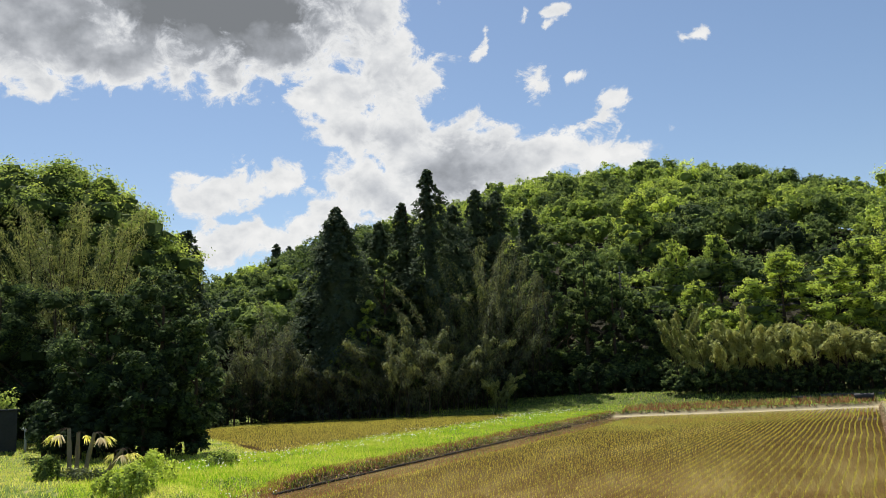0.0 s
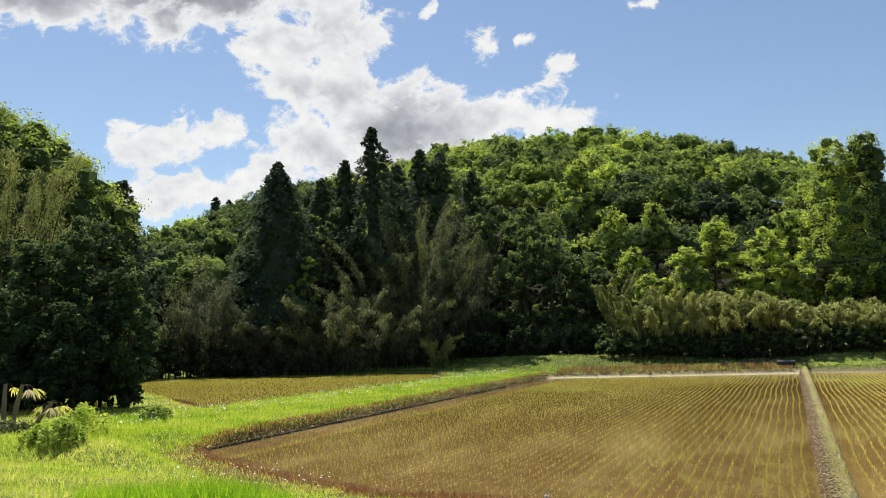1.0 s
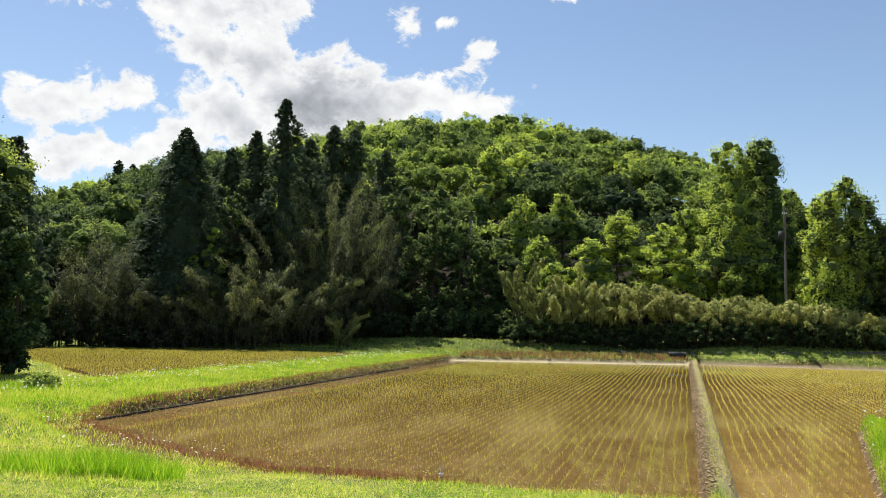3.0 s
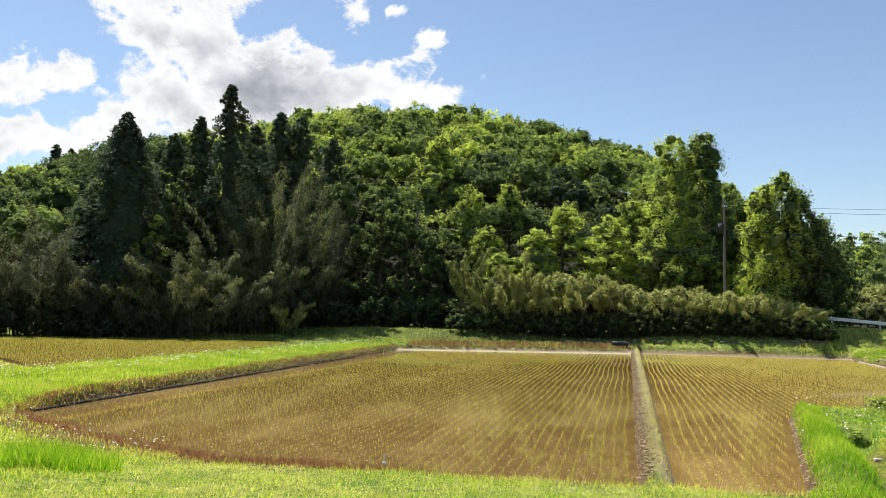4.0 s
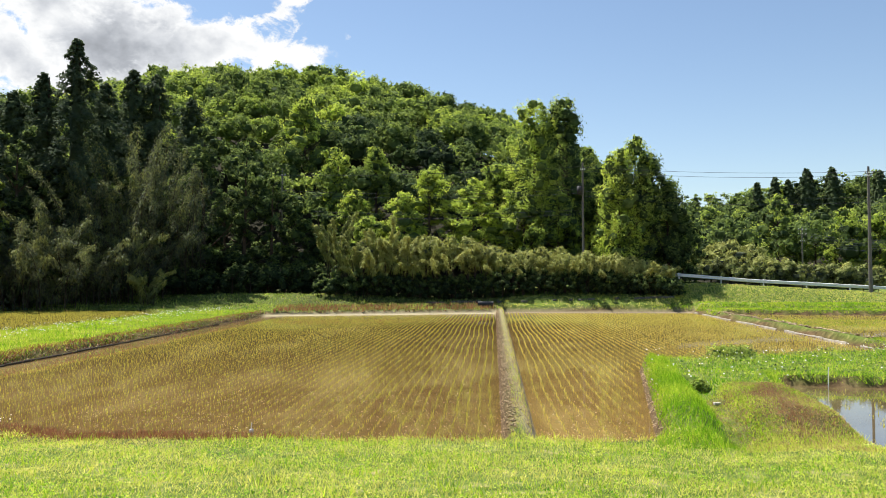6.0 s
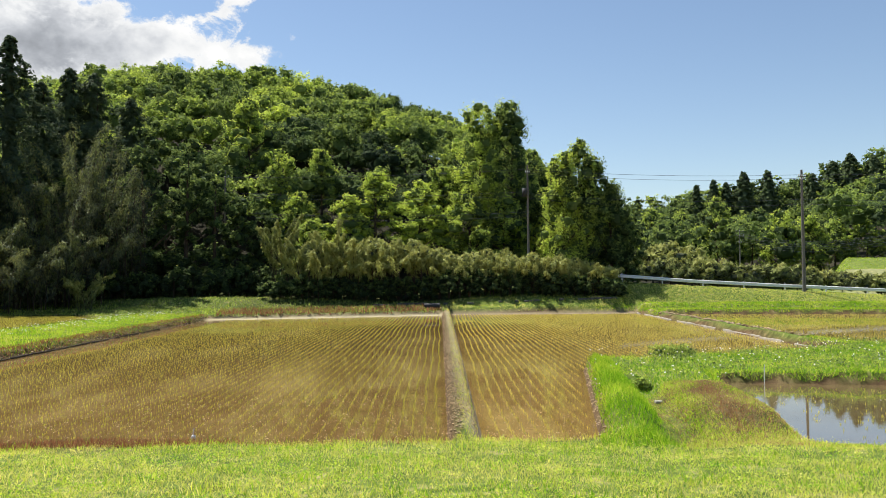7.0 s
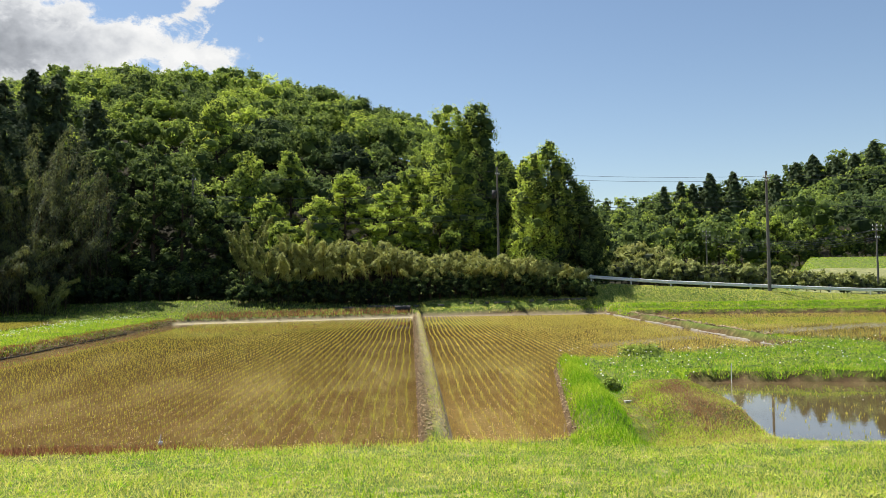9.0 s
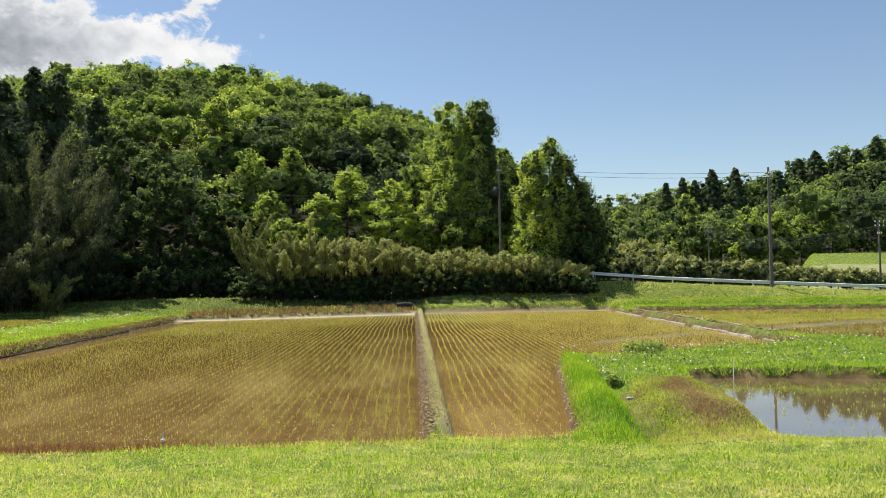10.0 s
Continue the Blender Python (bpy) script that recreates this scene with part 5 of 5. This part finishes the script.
p = np.stack([x, y, land(x, y) + gg.uniform(0.02, 0.22, len(x))], 1)
v, f = leaflets(p, np.tile([0, -0.4, 0.9], (len(p), 1)) + gg.normal(0, 0.5, (len(p), 3)), 0.075, gg)
tagged(new("leafy_weeds", fast_mesh("leafy_weeds", v, f, LEAF, False, 0.40 + gg.normal(0, 0.2, len(f)))), "dark leafy weeds among the grass behind the pond", "weeds", kind="stuff")
x, y = sown(9000, 8.2, 21, 24.4, 26.6, gg, lambda x, y: (inside_by(FIELDS["field_d"][1], x, y) > -0.42) & (y > 24.3))
grass("bank_grass", x, y, 0.17, 0.022, 1.2, GRASS, "green grass hanging over the dark lip of the pond", 0.10, gg, spread=0.15)
# flowers on the banks
x, y = sown(1500, -27, -20, 24, 74, gg, lambda x, y: (x < -23.0) & (gg.uniform(size=x.shape) < 0.7))
x2, y2 = sown(420, 4, 22, 22, 40, gg, lambda x, y: x < 0.7 * y)
x3, y3 = sown(160, -18, -10, 15.5, 23, gg, lambda x, y: y > -1.1 * x - 2)
for xx, yy, s, lb in ((x, y, 0.07, "small white wildflowers scattered along the green bank"), (x2, y2, 0.055, "small white and yellow wildflowers behind the pond"), (x3, y3, 0.05, "white wildflowers at the paddy corner")):
    p = np.stack([xx, yy, land(xx, yy) + gg.uniform(0.22, 0.38, len(xx))], 1)
    v, f = cards(np.repeat(p, 2, 0), np.tile([0, -0.4, 0.9], (2 * len(p), 1)) + gg.normal(0, 0.4, (2 * len(p), 3)), s, 1.1, gg)
    tagged(new("wildflowers", fast_mesh("wildflowers", v, f, FLOWER, False, np.zeros(len(f)))), lb, "flowers", kind="stuff")

# clods along the dikes
def clods(n, line, side, size, label, g):
    bm = bmesh.new()
    bmesh.ops.create_icosphere(bm, subdivisions=1, radius=1)
    ico = np.array([v.co[:] for v in bm.verts])
    tri = np.array([[v.index for v in f.verts] for f in bm.faces])
    bm.free()
    L = np.array(line, float)
    V, F = [], []
    for k in range(n):
        u = g.uniform()
        i = min(int(u * (len(L) - 1)), len(L) - 2)
        t = u * (len(L) - 1) - i
        p = L[i] * (1 - t) + L[i + 1] * t + np.array([g.normal(0, side), g.normal(0, side)])
        s = size * g.uniform(0.5, 1.4)
        q = ico * (s * np.array([1.2, 1.2, 0.7]) * (1 + 0.25 * g.normal(size=(len(ico), 1)))) + np.array([p[0], p[1], float(land(p[0], p[1])) + 0.2 * s])
        V.append(q)
        F.append(tri + k * len(ico))
    return tagged(new("soil_clods", fast_mesh("soil_clods", np.concatenate(V), np.concatenate(F), CLOD)), label, "soil", kind="stuff")


clods(1500, [(0.44, 17.6), (0.56, 30), (0.64, 45), (0.92, 79.5)], 0.11, 0.026, "dry crumbled soil along the side of the earth dike", gg)
clods(420, [(3.6, 17.8), (6.3, 33.8)], 0.09, 0.032, "dry crumbled soil along the foot of the green bank", gg)
clods(900, [(-19.05, 23.2), (-20.5, 73.0)], 0.10, 0.05, "dark crumbled soil along the foot of the green bank", gg)
clods(260, [(19.3, 40.5), (20.2, 78)], 0.12, 0.09, "crumbled soil on the dike between two paddies", gg)

# ---- road, guardrail, poles ----
xs = np.linspace(18, 90, 41)
rv = np.concatenate([np.stack([xs, road_y(xs) + o, road_z(xs) + 0.03], 1) for o in (0.6, 5.6)])
n_ = len(xs)
tagged(new("road", fast_mesh("road", rv, np.stack([np.arange(n_ - 1), np.arange(1, n_), n_ + np.arange(1, n_), n_ + np.arange(n_ - 1)], 1), ASPHALT)), "narrow grey asphalt road behind the guardrail", "road", kind="structure")


def box_mesh(name, sx, sy, sz, mat, bevel=0.01, z0=0.0):
    bm = bmesh.new()
    bmesh.ops.create_cube(bm, size=1)
    bmesh.ops.scale(bm, vec=(sx, sy, sz), verts=bm.verts)
    bmesh.ops.translate(bm, vec=(0, 0, z0 + sz / 2), verts=bm.verts)
    if bevel:
        bmesh.ops.bevel(bm, geom=bm.edges[:], offset=bevel, segments=1, affect="EDGES")
    return bm_mesh(name, bm, mat)


def rail_z(x):
    return np.interp(x, [19.6, 27.6, 31.8, 37.8, 49, 85], [3.9, 3.23, 2.99, 2.64, 2.05, 1.4])


rail = thing("guardrail", 19.4, road_y(19.4), float(road_z(19.4)), "white galvanised roadside guardrail with a corrugated beam on short posts", "guardrail")
prof = [(0.0, 0.0), (-0.05, -0.05), (-0.05, -0.12), (0.0, -0.16), (0.0, -0.19), (-0.05, -0.23), (-0.05, -0.30), (0.0, -0.35)]
xs = np.linspace(19.4, 66.2, 45)
V = np.concatenate([np.stack([xs, road_y(xs) + a, rail_z(xs) + b], 1) for a, b in prof]) - np.array([19.4, road_y(19.4), float(road_z(19.4))])
i = np.arange(len(prof) * len(xs)).reshape(len(prof), len(xs))
beam = part("beam", fast_mesh("beam", V, np.stack([i[:-1, :-1].ravel(), i[1:, :-1].ravel(), i[1:, 1:].ravel(), i[:-1, 1:].ravel()], 1), ZINC, True), rail, "white corrugated steel beam")
beam.modifiers.new("thick", "SOLIDIFY").thickness = 0.02
bm = bmesh.new()
bmesh.ops.create_cone(bm, cap_ends=True, segments=10, radius1=0.07, radius2=0.07, depth=1.1)
bmesh.ops.translate(bm, vec=(0, 0, -0.53), verts=bm.verts)
post_me = bm_mesh("post", bm, ZINC, False)
for k in range(12):
    px = 20.0 + 4.27 * k
    part("post", post_me, rail, "", pose(px - 19.4, road_y(px) - road_y(19.4) + 0.06, float(rail_z(px)) - float(road_z(19.4)) + 0.06))


def pole(az, dist, top_el, ground_z, label, arms=(), can=False, thick=0.15):
    x, y = at(az, dist)
    ztop = up(top_el, dist)
    h = ztop - ground_z
    t = thing("utility_pole", x, y, ground_z, label, "utility pole", "poles along the road")
    s = np.linspace(0, 1, 9)
    v, f = tube(np.stack([0 * s, 0 * s, -0.5 + (h + 0.5) * s], 1), thick * (1.15 - 0.5 * s), 12)
    part("shaft", fast_mesh("shaft", v, f, POLE, True), t)
    for dz, wdt in arms:
        arm = part("crossarm", box_mesh("crossarm", wdt, 0.09, 0.09, POLE, 0.01), t, "", pose(0, -0.14, h - dz, 0, 0, 20))
        for u in (-0.45, 0.0, 0.45):
            bm = bmesh.new()
            bmesh.ops.create_cone(bm, cap_ends=True, segments=8, radius1=0.06, radius2=0.035, depth=0.2)
            part("insulator", bm_mesh("insulator", bm, PLASTIC), arm, "white porcelain insulator", pose(u * wdt, 0, 0.19))
    if can:
        bm = bmesh.new()
        bmesh.ops.create_cone(bm, cap_ends=True, segments=14, radius1=0.28, radius2=0.28, depth=0.9)
        part("transformer", bm_mesh("transformer", bm, DARK, True), t, "grey transformer can", pose(-0.35, -0.1, h - 3.0))
    return x, y, ztop


PX2, PY2, PZ2 = pole(24.76, 92.4, 6.9, 2.05, "tall weathered concrete utility pole below the guardrail", ((0.75, 1.0), (1.1, 0.5)), False, 0.17)
PX1, PY1, PZ1 = pole(6.7, 87.5, 8.0, 2.6, "concrete utility pole rising from the roadside hedge", ((0.9, 0.5),), True, 0.14)
PX0, PY0, PZ0 = pole(-14.5, 97, 7.6, 3.0, "concrete utility pole hidden among the trees", ((0.9, 0.8),))
PX3, PY3, PZ3 = pole(20.88, 158, 3.2, 1.8, "distant utility pole with crossarms behind the hedge", ((0.5, 1.8), (1.3, 1.8), (2.6, 0.9)))
PX4, PY4, PZ4 = pole(31.08, 108, 3.2, float(land(*at(31.08, 108))), "distant utility pole with crossarms by the far field", ((0.4, 1.6), (0.9, 1.6), (1.8, 0.7)), False, 0.12)
PX5, PY5, PZ5 = pole(42.0, 104, 6.2, 1.4, "concrete utility pole further down the road", ((0.75, 1.0),))


def cable(a, b, sag, r=0.016):
    a, b = np.array(a, float), np.array(b, float)
    s = np.linspace(0, 1, 21)
    p = a + (b - a) * s[:, None]
    p[:, 2] -= sag * 4 * s * (1 - s)
    v, f = tube(p - a, np.full(21, r), 5)
    ob = new("power_cable", fast_mesh("power_cable", v, f, WIRE, True))
    ob.location = a
    return tagged(ob, "thin dark overhead cable strung between the utility poles", "cable", "overhead cables")


for dz, sag, off in ((0.55, 0.35, -0.3), (0.85, 0.45, 0.3), (3.1, 0.5, 0.0), (3.6, 0.6, 0.0)):
    cable((PX1, PY1 + off, PZ1 - dz), (PX2, PY2 + off, PZ2 - dz), sag)
    cable((PX2, PY2 + off, PZ2 - dz), (PX5, PY5 + off, PZ5 - dz), sag)
for dz, dz0, sag, off in ((0.5, 0.9, 0.3, -0.3), (2.9, 2.6, 0.5, 0.0), (3.3, 3.0, 0.5, 0.1), (5.1, 4.9, 0.5, 0.0), (5.5, 5.3, 0.6, 0.2)):
    cable((PX0, PY0 + off, PZ0 - dz0), (PX1, PY1 + off - 0.2, PZ1 - dz), sag)
for dz, off in ((0.9, -0.8), (1.15, 0.8), (1.5, -0.4), (1.8, 0.4), (2.2, 0.0), (2.6, 0.2)):
    cable((PX3, PY3 + off, PZ3 - dz), (PX4, PY4 + off, PZ4 - dz * 0.72), 1.5, 0.018)

# ---- stone wall under the hedge ----
V, F, k = [], [], 0
g = np.random.default_rng(31)
xw = -7.0
cube = np.array([(a, b, c) for a in (-1, 1) for b in (-1, 1) for c in (-1, 1)], float)
cf = np.array([(0, 1, 3, 2), (4, 6, 7, 5), (0, 4, 5, 1), (2, 3, 7, 6), (0, 2, 6, 4), (1, 5, 7, 3)])
for row in range(1):
    xw = -7.0 + 0.2 * row
    while xw < 18.5:
        wdt = g.uniform(0.35, 0.75)
        if g.uniform() < 0.35:
            xw += wdt
            continue
        q = cube * np.array([wdt / 2 - 0.015, 0.22, 0.15]) * g.uniform(0.86, 1.05, (8, 3))
        yw = float(np.interp(xw, [-7, 1, 18], [82.0, 82.7, 81.6]))
        V.append(q + np.array([xw + wdt / 2, yw + g.normal(0, 0.03), float(land(xw, yw - 0.3)) + 0.12 + 0.31 * row]))
        F.append(cf + k)
        k += 8
        xw += wdt
tagged(new("stone_wall", fast_mesh("stone_wall", np.concatenate(V), np.concatenate(F), STONE)), "low mossy stone wall at the foot of the hedge", "wall", kind="stuff")

# ---- concrete edging on the dike ----
edging = thing("concrete_edging", 18.45, 37, 0.0, "weathered concrete edging boards along the muddy dike", "edging")
eb = box_mesh("board", 0.08, 1.55, 0.22, EDGE, 0.012, -0.12)
for k in range(26):
    if k % 7 == 3:
        continue
    yy = 37.2 + 1.62 * k
    xx = 18.30 + (yy - 36.4) * 0.0345
    part("board", eb, edging, "", pose(xx - 18.45, yy - 37, 0.02 * math.sin(k * 2.3), 0, 3 * math.sin(k * 1.7), -1.9))

margin = thing("paddy_edging", -19.45, 23.3, 0.0, "dark weathered edging boards pressed into the mud along the bank", "edging")
mb = box_mesh("board", 0.07, 1.96, 0.26, EARTH, 0.02, -0.18)
for k in range(25):
    yy = 24.2 + 2.0 * k
    xx = -19.02 - 0.0286 * (yy - 23.0)
    part("board", mb, margin, "", pose(xx + 19.45, yy - 23.3, 0.015 * math.sin(k * 1.9), 0, 4 * math.sin(k * 2.7), 1.1 + 0.8 * math.sin(k * 1.3)))
_x, _y = at(29.0, 112)
fence = thing("field_fence", _x, _y, float(land(_x, _y)), "low white railing along the foot of the far field", "fence")
_d = np.array(at(33.5, 113.5)) - np.array([_x, _y])
for k in range(10):
    q = _d * k / 9
    zz = float(land(_x + q[0], _y + q[1])) - float(land(_x, _y))
    part("post", box_mesh("post", 0.08, 0.08, 0.95, PLASTIC, 0.01, -0.05), fence, "", pose(q[0], q[1], zz))
for dz in (0.45, 0.82):
    q = _d[None, :] * np.linspace(0, 1, 10)[:, None]
    zz = land(_x + q[:, 0], _y + q[:, 1]) - float(land(_x, _y)) + dz
    v, f = tube(np.column_stack([q, zz]), np.full(10, 0.035), 6)
    part("rail", fast_mesh("rail", v, f, PLASTIC, True), fence)

# ---- small things by the fields ----
def stake(x, y, h, label, cap=True, z=None):
    z = float(land(x, y)) if z is None else z
    t = thing("marker_stake", x, y, z, label, "stake")
    v, f = tube([(0, 0, -0.1), (0, 0, h * 0.5), (0.01, 0, h)], [0.016, 0.015, 0.013], 8)
    part("rod", fast_mesh("rod", v, f, PLASTIC, True), t)
    if cap:
        part("valve_box", box_mesh("valve_box", 0.09, 0.09, 0.08, PLASTIC, 0.015, 0.0), t, "white plastic valve box")
    return t


_x, _y = at(22.23, 27.6)
stake(_x, _y, 0.72, "thin white stake with a valve box beside the pond")
_x, _y = at(-16.6, 18.9)
stake(_x, _y, 0.24, "short white pipe with a valve box in the paddy margin", True, 0.0)
_x, _y = at(15.48, 22.2)
b = thing("paving_block", _x, _y, float(land(_x, _y)), "pale concrete block lying on the grass mound", "block")
part("block", box_mesh("block", 0.22, 0.13, 0.07, EDGE, 0.012), b, "", pose(0, 0, 0.01, 0, 3, 8))
b = thing("drain_pipe", -0.25, 80.3, float(land(-0.25, 80.3)), "dark drain pipe lying on the far end of the dike", "pipe")
v, f = tube([(-0.75, 0, 0.28), (0.0, 0, 0.30), (0.75, 0, 0.28)], [0.30, 0.31, 0.30], 14)
part("pipe", fast_mesh("pipe", v, f, DARK, True), b)
v, f = tube([(0.74, 0, 0.28), (0.78, 0, 0.28)], [0.36, 0.36], 14)
part("collar", fast_mesh("collar", v, f, DARK, True), b)

# ---- meadow by the wood: palms, bushes, shed ----
def palm(az, dist, h, lean, label, seed, fronds=7):
    g = np.random.default_rng(seed)
    x, y = at(az, dist)
    z = float(land(x, y))
    t = thing("palm", x, y, z, label, "palm", "cut-back palms in the meadow")
    s = np.linspace(0, 1, 6)
    stem = np.stack([lean * h * s ** 1.5, 0 * s, -0.2 + (h + 0.2) * s], 1)
    v, f = tube(stem, 0.085 * (1.2 - 0.35 * s) * (1 + 0.15 * np.sin(np.arange(6) * 2.5)), 9)
    part("trunk", fast_mesh("trunk", v, f, PALE_BARK, True), t)
    top = stem[-1]
    for k in range(fronds):
        th = g.uniform(0, 2 * np.pi)
        d = np.array([math.cos(th), math.sin(th), 0])
        L = g.uniform(0.3, 0.55)
        pts = top + d * L * np.linspace(0, 1, 5)[:, None] + np.array([0, 0, 1.0]) * (0.25 * np.linspace(0, 1, 5) - 0.55 * np.linspace(0, 1, 5) ** 2)[:, None] * L * 1.2
        vs, fs = [], []
        side = np.cross(d, [0, 0, 1.0])
        for j in range(16):
            a = (j - 7.5) / 8 * 1.2
            e = pts[-1] + (d * math.cos(a) + side * math.sin(a)) * g.uniform(0.25, 0.5) - np.array([0, 0, g.uniform(0.15, 0.5)])
            w = np.cross(e - pts[-1], [0, 0, 1.0])
            w = w / max(np.linalg.norm(w), 1e-6) * 0.028
            m = (pts[-1] + e) / 2 + np.array([0, 0, 0.05])
            b0 = len(vs)
            vs += [pts[-1], m + w, e, m - w]
            fs.append((b0, b0 + 1, b0 + 2, b0 + 3))
        frond = part("frond", fast_mesh("frond", np.array(vs), np.array(fs), STRAW if k % 3 == 2 else GRASS, False, np.full(len(fs), 0.72)), t, "drooping half-dried fan frond")
        v, f = tube(pts, np.full(5, 0.012), 5)
        part("stalk", fast_mesh("stalk", v, f, BARK, True), frond)


palm(-51.75, 34.5, 1.85, -0.05, "cut-back palm trunk with drooping withered fronds", 1, 3)
palm(-51.35, 34.8, 1.7, 0.03, "bare palm trunk with a few dry fronds", 2, 1)
palm(-50.9, 34.3, 1.7, 0.30, "leaning palm trunk with yellowing fronds", 3, 3)
palm(-49.7, 35.5, 1.05, 0.95, "low leaning palm with yellow-green fronds", 4, 4)
for k, (a, d, el, r, tn, lb, m) in enumerate([(-48.2, 27.5, -3.9, 0.65, 0.55, "dark glossy green bush in the meadow", None), (-46.8, 31.0, -3.1, 0.9, 1.0, "light green leafy bush in the meadow", None),
                                              (-51.2, 33.2, -3.9, 0.7, 0.35, "low brownish undergrowth round the palm trunks", BAMBOO), (-53.0, 33.5, -3.0, 0.5, 0.3, "small sparse shrub in the meadow", None),
                                              (-49.4, 28.5, -4.3, 0.5, 0.6, "yellow-green bush in the meadow", None), (-42.6, 38.0, -3.5, 0.7, 0.5, "dark low shrub beside the paddy corner", None),
                                              (16.3, 33.0, -5.0, 1.0, 0.45, "dark green clump of weeds on the bank", None), (14.3, 24.5, -6.9, 0.35, 0.55, "dark clump of weeds beside the green bank", None)]):
    broad_tree("bush", a, d, up(el, d), r * 1.1, lb, tn, 0.0, 2400, 0.11, False, 26, "", m, 400 + k, "bush", 0.35, 0.7, 0.3, 0.8)
# tussocks of long grass
for k, (a, d, h, r, n) in enumerate([(-38.2, 17.6, 0.5, 0.75, 1500), (-40.8, 17.9, 0.45, 0.9, 1400), (-43.2, 18.3, 0.45, 0.8, 1000), (-36.2, 17.2, 0.45, 0.7, 1200), (-45.4, 18.8, 0.4, 0.7, 700), (14.8, 17.1, 0.25, 0.5, 250)]):
    g = np.random.default_rng(500 + k)
    x, y = at(a, d)
    th, rh = g.uniform(0, 6.28, n), r * np.sqrt(g.uniform(0, 1, n))
    q = np.stack([rh * np.cos(th), rh * np.sin(th), land(x + rh * np.cos(th), y + rh * np.sin(th)) - float(land(x, y)) - 0.03], 1)
    v, f = blades(q, h, 0.014, 0.9, g)
    t = thing("grass_tussock", x, y, float(land(x, y)), "tall arching green grass tussock at the meadow's edge", "grass", "tussocks of long grass")
    part("leaves", fast_mesh("leaves", v, f, GRASS, False, 0.06 + g.normal(0, 0.16, n)), t)

_x, _y = at(-56.2, 50)
_z = float(land(_x, _y))
shed = thing("shed", _x, _y, _z, "small dark shed overgrown with climbing leaves", "shed", rz=56)
part("wall", box_mesh("wall", 2.6, 2.0, 2.2, DARK, 0.02, -0.2), shed)
part("roof", box_mesh("roof", 2.8, 2.2, 0.10, DARK, 0.02, 2.0), shed)
_g5 = np.random.default_rng(77)
c, nr, _b = broad_cards(1.5, 1.5, 1.9, 1500, _g5, 14, False, 0.8)
v, f = cards(c, nr, 0.2, 1.7, _g5)
part("creeper", fast_mesh("creeper", v, f, LEAF, False, 0.45 + _g5.normal(0, 0.08, len(c))), shed, "bright climbing leaves")
_x, _y = at(-54.2, 49)
hy = thing("standpipe", _x, _y, float(land(_x, _y)), "grey bent standpipe in the meadow beside the shed", "pipe")
v, f = tube([(0, 0, -0.1), (0, 0, 0.9), (-0.04, 0, 1.12), (-0.18, 0, 1.2), (-0.3, 0, 1.15)], [0.07] * 5, 10)
part("pipe", fast_mesh("pipe", v, f, CONCRETE, True), hy)
